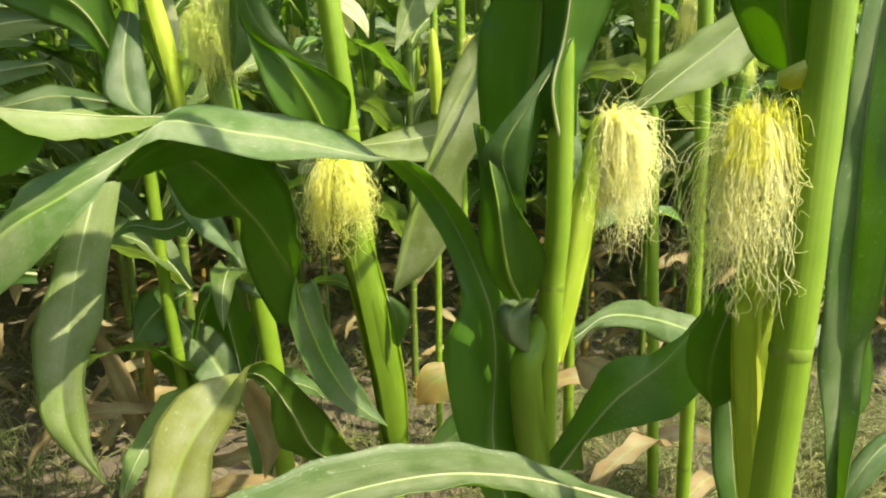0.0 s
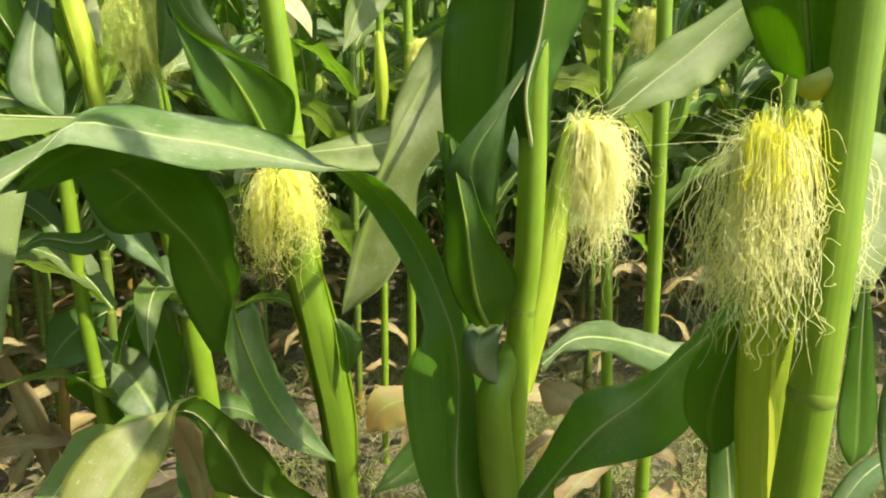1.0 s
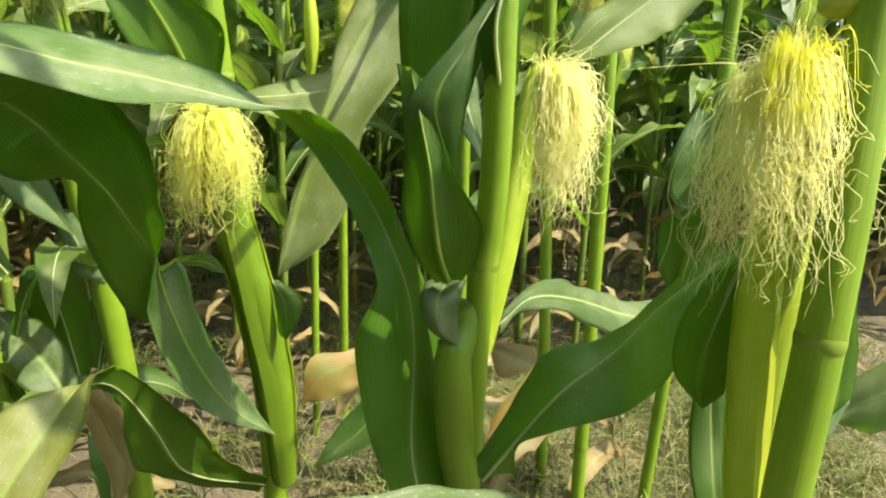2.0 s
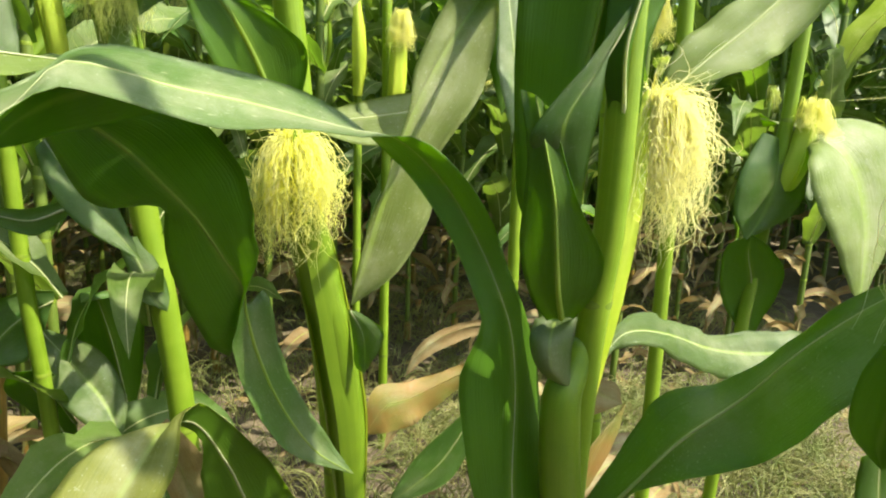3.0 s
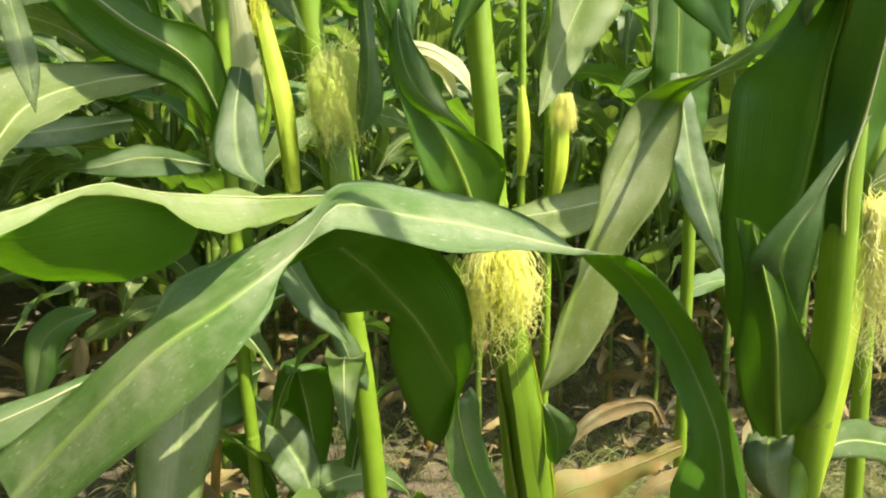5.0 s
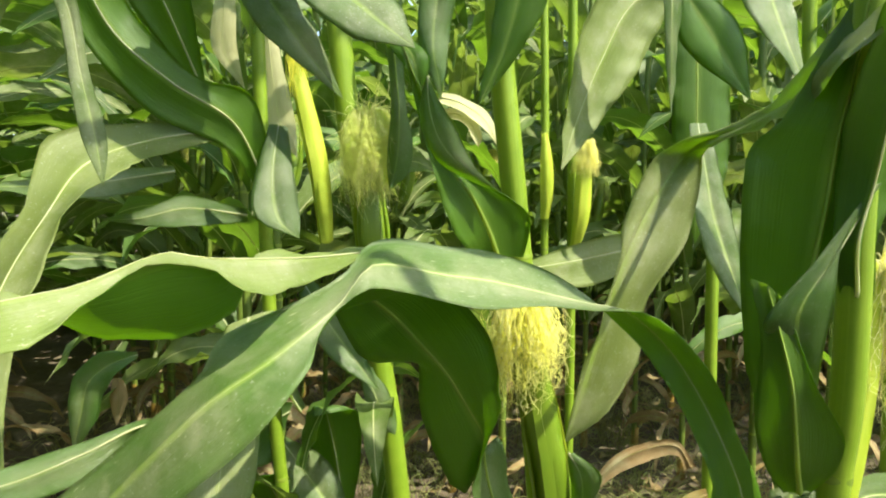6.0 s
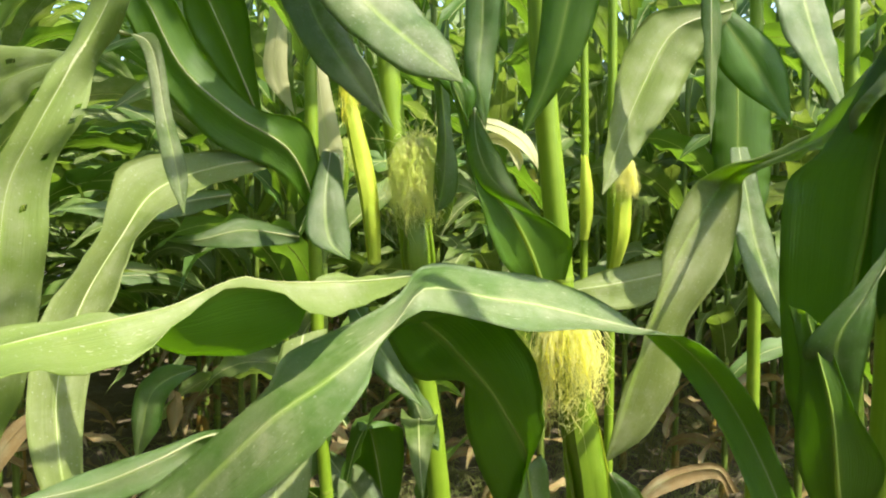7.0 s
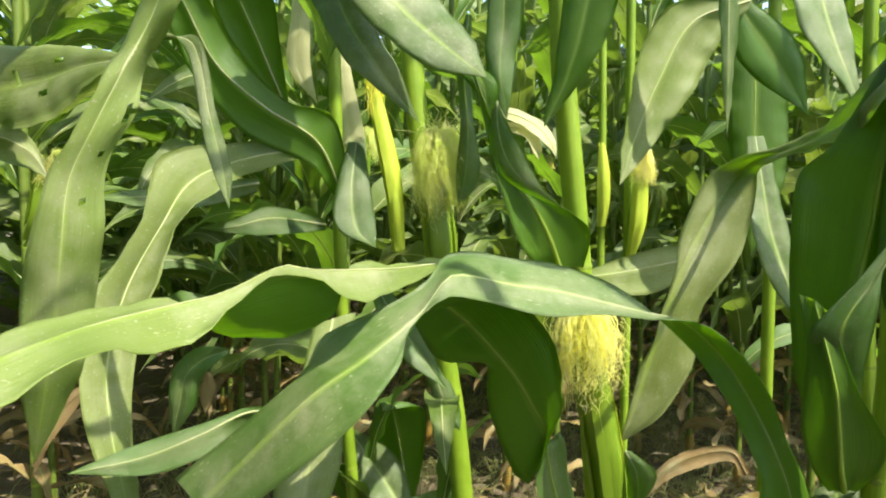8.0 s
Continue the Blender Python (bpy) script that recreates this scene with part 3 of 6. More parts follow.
stalk(plant_e, [(-0.54, 1.25, -0.03), (-0.557, 1.25, 0.443), (-0.572, 1.25, 0.665), (-0.60, 1.25, 2.0)], 0.0125, (0.3, 0.5, 0.7, 0.9, 1.1))
plant_w = plant(-0.80, 0.60, "maize plant with torn, insect-eaten leaves")
stalk(plant_w, [(-0.80, 0.60, -0.03), (-0.79, 0.60, 0.9), (-0.77, 0.62, 1.9)], 0.0125, (0.3, 0.6, 0.9, 1.2))
plant_n = plant(0.46, 1.10, "maize plant with a long pale leaf hanging over")
stalk(plant_n, [(0.46, 1.10, -0.03), (0.45, 1.10, 0.9), (0.42, 1.10, 1.7)], 0.0125, (0.3, 0.6, 0.9, 1.2))
plant_m = plant(0.30, 1.42, "maize plant with bright hanging leaf tips")
stalk(plant_m, [(0.30, 1.42, -0.03), (0.29, 1.41, 0.9), (0.26, 1.38, 2.0)], 0.0125, (0.3, 0.6, 0.9, 1.2))
plant_f = plant(0.49, 1.36, "slender maize plant with a young cob")
stalk(plant_f, [(0.49, 1.36, -0.03), (0.488, 1.35, 0.117), (0.455, 1.35, 0.8), (0.44, 1.35, 1.084), (0.42, 1.35, 2.0)], 0.0125, (0.3, 0.5, 0.72, 0.95, 1.15))

plant_g = plant(0.66, 1.20, "maize plant with a short cob and broad drooping leaves")
stalk(plant_g, [(0.66, 1.20, -0.03), (0.695, 1.20, 0.541), (0.711, 1.20, 0.721), (0.735, 1.20, 0.984), (0.76, 1.20, 1.9)], 0.0125, (0.3, 0.5, 0.7, 0.95))

plant_h = plant(0.06, 1.78, "maize plant with a small bright cob in the next row")
stalk(plant_h, [(0.06, 1.78, -0.03), (0.06, 1.77, 0.9), (0.05, 1.76, 2.0)], 0.012, (0.3, 0.6, 0.9, 1.2))
plant_i = plant(-0.02, 1.74, "yellowing slim maize plant in the next row")
stalk(plant_i, [(-0.02, 1.74, -0.03), (-0.013, 1.75, 1.119), (-0.03, 1.76, 2.0)], 0.010, (0.3, 0.6, 0.9, 1.2))
plant_o = plant(-0.70, 1.33, "dying maize plant with an orange-brown stalk")
stalk(plant_o, [(-0.70, 1.33, -0.03), (-0.652, 1.30, 0.40), (-0.645, 1.30, 0.50)], 0.009, (0.2, 0.42, 0.65), STALK_OLD)

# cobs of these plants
ear = husk(plant_b, [(0.125, 0.676, 0.690), (0.130, 0.680, 0.730), (0.143, 0.687, 0.780), (0.157, 0.695, 0.854), (0.168, 0.703, 0.920), (0.177, 0.712, 0.955)], (0.008, 0.0105, 0.0125, 0.0125, 0.0115, 0.007), HUSK_SUNLIT, 4, 0.012, label="cob wrapped in sunlit yellow-green husks")
silk(plant_b, ear, silk_data((0.186, 0.708, 0.955), (0.25, 0.0, 0.95), (0.017, -0.007, 0.0), 520, 0.165, 0.026, fresh(), r=0.00028, rise=0.014, wild=0.9), SILK_TAN)
silk(plant_b, ear, silk_data((0.186, 0.708, 0.956), (0.5, 0.0, 0.8), (0.036, -0.004, 0.0), 230, 0.085, 0.018, fresh(), r=0.00028, rise=0.016, wild=0.9), SILK_TAN)
silk(plant_b, ear, silk_data((0.186, 0.706, 0.956), (0.35, 0.0, 0.9), (0.012, -0.004, 0.0), 150, 0.095, 0.010, fresh(), r=0.0005, rise=0.008, wild=0.35), SILK_CORE, "dense yellow base of the silk")
ear = husk(plant_a, [(-0.077, 0.905, 0.42), (-0.081, 0.90, 0.50), (-0.091, 0.88, 0.622), (-0.103, 0.872, 0.703), (-0.120, 0.865, 0.766), (-0.134, 0.85, 0.83), (-0.143, 0.845, 0.90)], (0.014, 0.0205, 0.022, 0.022, 0.0205, 0.018, 0.010), HUSK, 3, 0.02, label="leaning cob wrapped in green husks")
silk(plant_a, ear, silk_data((-0.141, 0.848, 0.906), (-0.1, -0.15, 1.0), (0.003, -0.008, 0.0), 560, 0.145, 0.042, fresh(), r=0.00030, rise=0.012, wild=1.15), SILK_PALE)
silk(plant_a, ear, silk_data((-0.141, 0.842, 0.906), (-0.1, -0.15, 1.0), (0.001, -0.010, 0.0), 170, 0.105, 0.026, fresh(), r=0.0005, rise=0.008, wild=0.8), SILK_CORE, "dense yellow base of the silk")
ear = husk(plant_r, [(0.246, 0.427, 0.60), (0.242, 0.427, 0.651), (0.236, 0.427, 0.703), (0.224, 0.422, 0.802), (0.221, 0.42, 0.880), (0.222, 0.42, 0.949)], (0.011, 0.0145, 0.0155, 0.0155, 0.0135, 0.009), HUSK_SUNLIT, 4, 0.006, label="cob wrapped in sunlit yellow-green husks behind the stalk")
silk(plant_r, ear, silk_data((0.207, 0.414, 0.948), (-0.15, -0.05, 1.0), (-0.011, -0.006, 0.0), 430, 0.130, 0.030, fresh(), r=0.00019, rise=0.018, wild=0.75, strays=14), SILK_TAN)
silk(plant_r, ear, silk_data((0.206, 0.411, 0.948), (-0.1, -0.05, 1.0), (-0.003, -0.007, 0.0), 460, 0.030, 0.019, fresh(), r=0.00020, rise=0.024, wild=0.3, strays=30), SILK_CORE, "dense yellow base of the silk")
silk(plant_r, ear, silk_data((0.206, 0.412, 0.950), (-0.1, -0.1, 1.0), (0.0, -0.002, 0.0), 60, 0.090, 0.020, fresh(), r=0.00019, rise=0.034, wild=0.9, strays=1), SILK_TAN, "loose strands standing off the silk")
silk(plant_r, ear, silk_data((0.250, 0.432, 0.938), (0.4, 0.0, 0.9), (0.017, -0.004, 0.0), 110, 0.130, 0.010, fresh(), r=0.00019, rise=0.010, wild=1.1, strays=10), SILK_TAN, "pale lock falling behind the stalk")
ear = husk(plant_c, [(-0.340, 1.06, 0.90), (-0.348, 1.05, 0.951), (-0.352, 1.052, 1.03), (-0.354, 1.052, 1.11)], (0.012, 0.021, 0.016, 0.008), HUSK, 3, 0.02, label="upright cob in green husks")
silk(plant_c, ear, silk_data((-0.349, 1.036, 1.148), (0.0, -0.15, 1.0), (0.0, -0.010, 0.0), 1300, 0.150, 0.034, fresh(), r=0.00026, rise=0.014, wild=1.0, strays=40), SILK_GREEN)
silk(plant_c, ear, silk_data((-0.349, 1.042, 1.150), (0.0, -0.1, 1.0), (0.0, -0.012, 0.0), 420, 0.130, 0.030, fresh(), r=0.0005, rise=0.010, wild=0.7, strays=60), SILK_GREEN, "dense pale green body of the silk")
silk(plant_c, ear, silk_data((-0.347, 1.036, 1.140), (0.1, -0.1, 1.0), (0.0, -0.002, 0.0), 110, 0.150, 0.034, fresh(), r=0.00028, rise=0.030, wild=0.8, strays=1), SILK_TAN, "loose strands standing off the silk")
ear = husk(plant_c, [(-0.416, 1.035, 0.963), (-0.416, 1.020, 1.015), (-0.424, 1.020, 1.082), (-0.440, 1.020, 1.158), (-0.458, 1.020, 1.229), (-0.465, 1.020, 1.266)], (0.008, 0.0098, 0.0108, 0.0100, 0.0085, 0.004), HUSK_SUNLIT, 3, 0.02, label="young cob glowing yellow in the sun")
silk(plant_c, ear, silk_data((-0.460, 1.010, 1.262), (0.1, -0.3, 1.0), (0.012, -0.006, 0.0), 70, 0.110, 0.006, fresh(), r=0.0004, rise=0.004, wild=0.45, strays=30), SILK_CORE, "yellow silk strands down one side")
ear = husk(plant_g, [(0.725, 1.195, 0.80), (0.74, 1.185, 0.84), (0.755, 1.18, 0.90), (0.763, 1.18, 0.96)], (0.010, 0.019, 0.019, 0.011), HUSK_SUNLIT, 3, 0.01, label="short cob in yellow-green husks")
silk(plant_g, ear, silk_data((0.763, 1.178, 0.965), (0.1, 0, 1), (0.004, -0.006, 0), 300, 0.05, 0.024, fresh(), r=0.0004), SILK_PALE)
ear = husk(plant_h, [(0.065, 1.76, 0.90), (0.075, 1.735, 0.97), (0.08, 1.725, 1.07), (0.082, 1.72, 1.15)], (0.010, 0.017, 0.018, 0.010), HUSK_SUNLIT, 3, 0.01, label="small cob in yellow husks")
silk(plant_h, ear, silk_data((0.082, 1.718, 1.155), (0.1, 0, 1), (0.004, -0.006, 0), 420, 0.085, 0.022, fresh(), r=0.0004), SILK_PALE)
ear = husk(plant_i, [(-0.015, 1.735, 0.98), (-0.012, 1.725, 1.03), (-0.014, 1.72, 1.12), (-0.018, 1.72, 1.19)], (0.009, 0.013, 0.013, 0.007), HUSK_SUNLIT, 3, 0.01, label="slim yellow young cob")
ear = husk(plant_f, [(0.452, 1.35, 0.98), (0.47, 1.345, 1.02), (0.50, 1.35, 1.10), (0.515, 1.35, 1.17)], (0.010, 0.018, 0.018, 0.010), HUSK, 3, 0.02)
silk(plant_f, ear, silk_data((0.515, 1.35, 1.17), (0.1, 0, 1), (0.004, -0.008, 0), 420, 0.10, 0.028, fresh(), r=0.0004), SILK_PALE)

# the leaf sheath low on the stalk beside the second cob
o = base_of(plant_b)
v, f, uv = tube_data([(0.111, 0.660, 0.524), (0.099, 0.652, 0.584), (0.092, 0.648, 0.632), (0.089, 0.647, 0.671), (0.089, 0.648, 0.699), (0.099, 0.655, 0.720), (0.111, 0.661, 0.746)], (0.016, 0.0180, 0.0185, 0.0180, 0.0170, 0.0150, 0.0128), 20, 0.02, 5, True, 42)
part("leaf_sheath", mesh_of("leaf_sheath", v - o, f, uv, HUSK), plant_b, "smooth pale-green leaf sheath")
# the yellow ligule where the topmost leaf leaves the near stalk
o = base_of(plant_r)
v, f, uv = tube_data([(0.228, 0.408, 0.978), (0.226, 0.408, 0.982), (0.225, 0.409, 0.986), (0.223, 0.410, 0.991)], (0.006, 0.0105, 0.0115, 0.009), 16, 0.05, 7, True, 9)
part("ligule", mesh_of("ligule", v - o, f, uv, COLLAR), plant_r, "pale yellow ligule")

# their leaves: rib points with the vectors to either edge
# arching leaf over the first cob
leaf(plant_b, GREEN, [
    ((0.101, 0.668, 0.429), (0.012, 0.004, -0.005), (-0.015, -0.004, 0.006)),
    ((0.055, 0.658, 0.582), (0.034, 0.012, -0.011), (-0.033, -0.010, 0.009)),
    ((0.058, 0.685, 0.704), (0.029, 0.015, -0.004), (-0.060, -0.025, 0.010)),
    ((0.048, 0.690, 0.765), (0.016, 0.010, 0.002), (-0.027, -0.010, 0.003)),
    ((0.002, 0.710, 0.864), (0.020, -0.020, -0.002), (-0.023, 0.010, 0.000)),
    ((-0.046, 0.720, 0.914), (0.014, -0.020, 0.004), (-0.010, 0.025, -0.010)),
    ((-0.087, 0.730, 0.922), (0.003, -0.015, -0.002), (0.000, 0.020, 0.006)),
] + [
    ((-0.178, 0.730, 0.943), (0.001, -0.030, -0.024), (0.003, 0.045, 0.028)),
    ((-0.228, 0.710, 0.952), (0.003, -0.020, -0.022), (-0.005, 0.045, 0.025)),
    ((-0.265, 0.690, 0.962), (0.002, -0.025, -0.018), (-0.012, 0.060, 0.022)),
    ((-0.290, 0.665, 0.964), (0.001, -0.020, -0.017), (-0.012, 0.075, 0.013)),
    ((-0.314, 0.638, 0.932), (-0.007, -0.018, -0.018), (-0.004, 0.052, 0.023)),
    ((-0.356, 0.590, 0.897), (0.030, -0.015, -0.005), (-0.048, 0.040, 0.016)),
    ((-0.403, 0.565, 0.865), (0.041, -0.015, -0.020), (-0.018, 0.035, 0.013)),
    ((-0.512, 0.565, 0.757), (0.027, -0.015, -0.013), (-0.036, 0.025, 0.015)),
], dusty=1, bulge=0.05, long=70, up=-1)
# twisted leaf behind it
leaf(plant_a, GREEN, [
    ((-0.203, 0.900, 0.954), (-0.001, -0.010, -0.007), (-0.003, 0.010, 0.007)),
    ((-0.305, 0.760, 0.969), (0.005, -0.020, -0.005), (-0.006, 0.020, 0.002)),
    ((-0.347, 0.680, 0.971), (0.001, -0.030, -0.020), (-0.010, 0.030, 0.003)),
    ((-0.379, 0.620, 0.975), (0.018, -0.040, -0.027), (-0.009, 0.030, -0.001)),
    ((-0.402, 0.570, 0.980), (0.011, -0.010, -0.006), (0.001, 0.050, -0.052)),
    ((-0.415, 0.540, 0.986), (-0.001, -0.010, -0.006), (-0.033, 0.060, -0.073)),
    ((-0.439, 0.480, 0.971), (0.013, -0.030, -0.017), (-0.038, 0.050, -0.042)),
    ((-0.458, 0.455, 0.967), (0.017, -0.030, -0.023), (-0.021, 0.030, -0.001)),
    ((-0.478, 0.380, 0.963), (0.026, -0.030, -0.010), (-0.026, 0.030, 0.003)),
    ((-0.496, 0.330, 0.953), (0.021, -0.020, -0.018), (-0.021, 0.020, 0.005)),
    ((-0.496, 0.280, 0.943), (0.000, 0.000, 0.000), (0.000, 0.000, 0.000)),
], dusty=2)
# dark leaf beside the first cob
leaf(plant_c, GREEN, [
    ((-0.324, 0.800, 0.924), (-0.040, 0.020, -0.015), (0.045, -0.010, 0.012)),
    ((-0.284, 0.785, 0.897), (-0.048, 0.015, -0.037), (0.053, -0.010, 0.037)),
    ((-0.255, 0.765, 0.873), (-0.052, 0.025, -0.029), (0.061, -0.015, 0.029)),
    ((-0.225, 0.760, 0.841), (-0.035, 0.030, 0.002), (0.051, -0.025, 0.023)),
    ((-0.200, 0.760, 0.800), (-0.053, 0.030, -0.016), (0.030, -0.025, 0.030)),
    ((-0.187, 0.765, 0.775), (-0.023, 0.035, -0.084), (0.016, -0.025, 0.028)),
    ((-0.185, 0.775, 0.745), (0.011, 0.015, 0.019), (-0.009, -0.020, -0.001)),
    ((-0.177, 0.785, 0.700), (0.019, 0.015, 0.006), (-0.019, -0.015, 0.000)),
    ((-0.155, 0.795, 0.636), (0.020, 0.015, 0.002), (-0.021, -0.015, -0.004)),
    ((-0.121, 0.800, 0.580), (0.019, 0.010, -0.001), (-0.023, -0.010, 0.003)),
    ((-0.080, 0.800, 0.549), (0.000, 0.000, 0.000), (0.000, 0.000, 0.000)),
], below=True, rib=0.0036, dusty=3, bulge=0.07, up=-1)
# leaf hanging between the cobs; its pale scarred face also stands in for sunlight
leaf(plant_b, GREEN, [
    ((0.125, 0.630, 1.179), (0.018, 0.030, 0.034), (-0.019, -0.030, -0.032)),
    ((0.103, 0.655, 1.146), (0.019, 0.045, 0.026), (-0.019, -0.045, -0.020)),
    ((0.112, 0.750, 1.119), (0.018, 0.050, 0.018), (-0.018, -0.050, -0.018)),
    ((0.115, 0.870, 1.107), (0.008, 0.030, 0.010), (-0.009, -0.030, -0.008)),
    ((0.097, 0.985, 1.092), (-0.042, 0.000, -0.004), (0.008, -0.030, -0.006)),
    ((0.047, 0.970, 1.025), (-0.043, -0.015, -0.024), (0.061, 0.005, 0.030)),
    ((0.005, 0.945, 0.957), (-0.015, -0.010, -0.023), (0.093, 0.040, 0.020)),
    ((-0.020, 0.925, 0.898), (-0.006, -0.005, -0.007), (0.059, 0.040, -0.006)),
    ((-0.045, 0.920, 0.820), (-0.007, -0.005, -0.003), (0.074, 0.040, 0.006)),
    ((-0.066, 0.920, 0.744), (-0.005, -0.005, 0.001), (0.051, 0.025, -0.003)),
    ((-0.077, 0.925, 0.703), (0.000, 0.000, 0.000), (0.000, 0.000, 0.000)),
], dusty=2, long=56, up=1)
# striped leaf tip
leaf(plant_n, GREEN, [
    ((0.222, 1.320, 1.168), (-0.018, -0.007, -0.001), (0.018, 0.007, 0.001)),
    ((0.224, 1.280, 1.079), (-0.031, -0.012, -0.011), (0.026, 0.002, 0.000)),
    ((0.230, 1.251, 0.994), (-0.040, -0.016, 0.010), (0.033, 0.004, -0.000)),
    ((0.249, 1.221, 0.908), (-0.043, -0.016, 0.016), (0.023, 0.000, -0.010)),
    ((0.272, 1.189, 0.815), (0.000, 0.000, 0.000), (0.000, 0.000, 0.000)),
], dusty=1)
# leaf drooping towards the second stalk
leaf(plant_c, GREEN, [
    ((-0.506, 0.865, 1.454), (-0.024, -0.019, -0.036), (0.051, 0.037, 0.022)),
    ((-0.385, 0.832, 1.297), (-0.028, -0.020, -0.029), (0.049, 0.034, 0.016)),
    ((-0.312, 0.822, 1.230), (-0.022, -0.016, -0.025), (0.030, 0.020, 0.014)),
    ((-0.262, 0.819, 1.192), (0.000, 0.000, 0.000), (0.000, 0.000, 0.000)),
], dusty=1, up=1)
# leaf bent up before the second stalk
leaf(plant_a, GREEN, [
    ((-0.165, 0.910, 0.949), (-0.028, -0.010, 0.001), (0.032, 0.010, 0.002)),
    ((-0.179, 0.890, 0.988), (-0.037, -0.030, -0.009), (0.054, 0.015, 0.011)),
    ((-0.199, 0.870, 1.028), (-0.035, -0.020, -0.004), (0.047, 0.020, -0.002)),
    ((-0.230, 0.860, 1.069), (-0.020, -0.010, 0.006), (0.031, 0.010, -0.017)),
    ((-0.251, 0.860, 1.127), (-0.017, 0.000, 0.018), (0.014, 0.000, -0.017)),
    ((-0.288, 0.860, 1.223), (0.000, 0.000, 0.000), (0.000, 0.000, 0.000)),
], below=True, rib=0.003, up=1)
# bluish upper half of the bent leaf
leaf(plant_a, GREEN, [
    ((-0.251, 0.855, 1.169), (-0.001, 0.000, 0.001), (0.001, 0.000, 0.000)),
    ((-0.250, 0.850, 1.142), (-0.011, 0.010, -0.004), (0.009, -0.005, 0.006)),
    ((-0.246, 0.845, 1.119), (-0.016, 0.015, -0.007), (0.017, -0.005, 0.007)),
    ((-0.238, 0.845, 1.096), (-0.020, 0.015, -0.007), (0.020, -0.005, 0.013)),
    ((-0.225, 0.845, 1.077), (-0.017, 0.015, -0.006), (0.017, 0.000, 0.009)),
    ((-0.202, 0.850, 1.056), (-0.009, 0.015, -0.005), (0.008, 0.000, 0.007)),
    ((-0.166, 0.865, 1.033), (0.000, 0.000, 0.000), (0.000, 0.000, 0.000)),
], up=1)
# speckled leaf curling down
leaf(plant_a, GREEN, [
    ((-0.105, 0.930, 0.400), (-0.008, 0.000, -0.010), (0.008, 0.000, 0.010)),
    ((-0.187, 0.840, 0.487), (-0.039, -0.025, 0.019), (0.043, 0.025, -0.004)),
    ((-0.210, 0.800, 0.569), (-0.025, -0.016, -0.002), (0.038, 0.023, -0.008)),
    ((-0.231, 0.750, 0.645), (-0.005, -0.003, -0.004), (0.014, 0.009, 0.009)),
    ((-0.247, 0.710, 0.663), (-0.053, -0.030, -0.001), (0.015, -0.004, 0.019)),
    ((-0.269, 0.670, 0.637), (-0.054, -0.019, -0.004), (0.036, -0.004, 0.007)),
    ((-0.293, 0.640, 0.598), (-0.035, -0.008, 0.005), (0.036, -0.005, 0.009)),
    ((-0.303, 0.610, 0.555), (-0.025, -0.002, 0.002), (0.045, 0.000, 0.006)),
    ((-0.303, 0.570, 0.484), (0.000, 0.000, 0.000), (0.000, 0.000, 0.000)),
], dusty=4, up=1)
# pale leaf hanging low
leaf(plant_c, GREEN, [
    ((-0.473, 0.861, 0.881), (-0.023, -0.015, -0.009), (0.027, 0.017, 0.006)),
    ((-0.475, 0.804, 0.798), (-0.029, -0.018, -0.022), (0.031, 0.020, 0.003)),
    ((-0.473, 0.757, 0.714), (-0.040, -0.012, -0.010), (0.037, 0.010, 0.007)),
    ((-0.473, 0.725, 0.644), (-0.028, -0.005, 0.006), (0.031, 0.004, 0.020)),
    ((-0.453, 0.699, 0.597), (-0.023, -0.000, -0.003), (0.022, 0.000, -0.001)),
    ((-0.407, 0.681, 0.538), (0.000, 0.000, 0.000), (0.000, 0.000, 0.000)),
], dusty=2, up=1)
# leaf lying low before the camera
leaf(plant_r, GREEN, [
    ((0.148, 0.400, 0.686), (-0.004, 0.000, -0.004), (0.004, 0.000, 0.004)),
    ((0.060, 0.360, 0.736), (-0.007, -0.020, 0.002), (0.005, 0.030, -0.008)),
    ((0.003, 0.330, 0.760), (-0.000, -0.030, 0.010), (0.001, 0.050, -0.006)),
    ((-0.044, 0.310, 0.765), (0.001, -0.030, 0.010), (-0.006, 0.050, -0.005)),
    ((-0.085, 0.290, 0.763), (0.003, -0.030, 0.009), (-0.014, 0.040, -0.005)),
    ((-0.113, 0.270, 0.762), (0.005, -0.020, 0.006), (-0.014, 0.030, -0.002)),
    ((-0.140, 0.250, 0.757), (0.000, 0.000, 0.000), (0.000, 0.000, 0.000)),
], dusty=1, up=-1)
# broad leaf with pale scars
leaf(plant_b, GREEN, [
    ((0.124, 0.650, 0.564), (-0.016, 0.000, 0.011), (0.032, 0.000, 0.004)),
    ((0.149, 0.620, 0.627), (0.007, 0.020, 0.040), (0.000, 0.000, -0.009)),
    ((0.176, 0.600, 0.678), (0.000, 0.030, 0.030), (-0.002, -0.010, -0.030)),
    ((0.213, 0.580, 0.723), (0.005, 0.030, 0.001), (0.000, -0.020, -0.048)),
    ((0.240, 0.550, 0.779), (0.003, 0.020, -0.002), (-0.009, -0.030, -0.050)),
    ((0.276, 0.520, 0.826), (-0.004, 0.010, 0.004), (-0.003, -0.020, -0.039)),
    ((0.307, 0.490, 0.850), (0.000, 0.000, 0.000), (0.000, 0.000, 0.000)),
], up=-1, dusty=3)
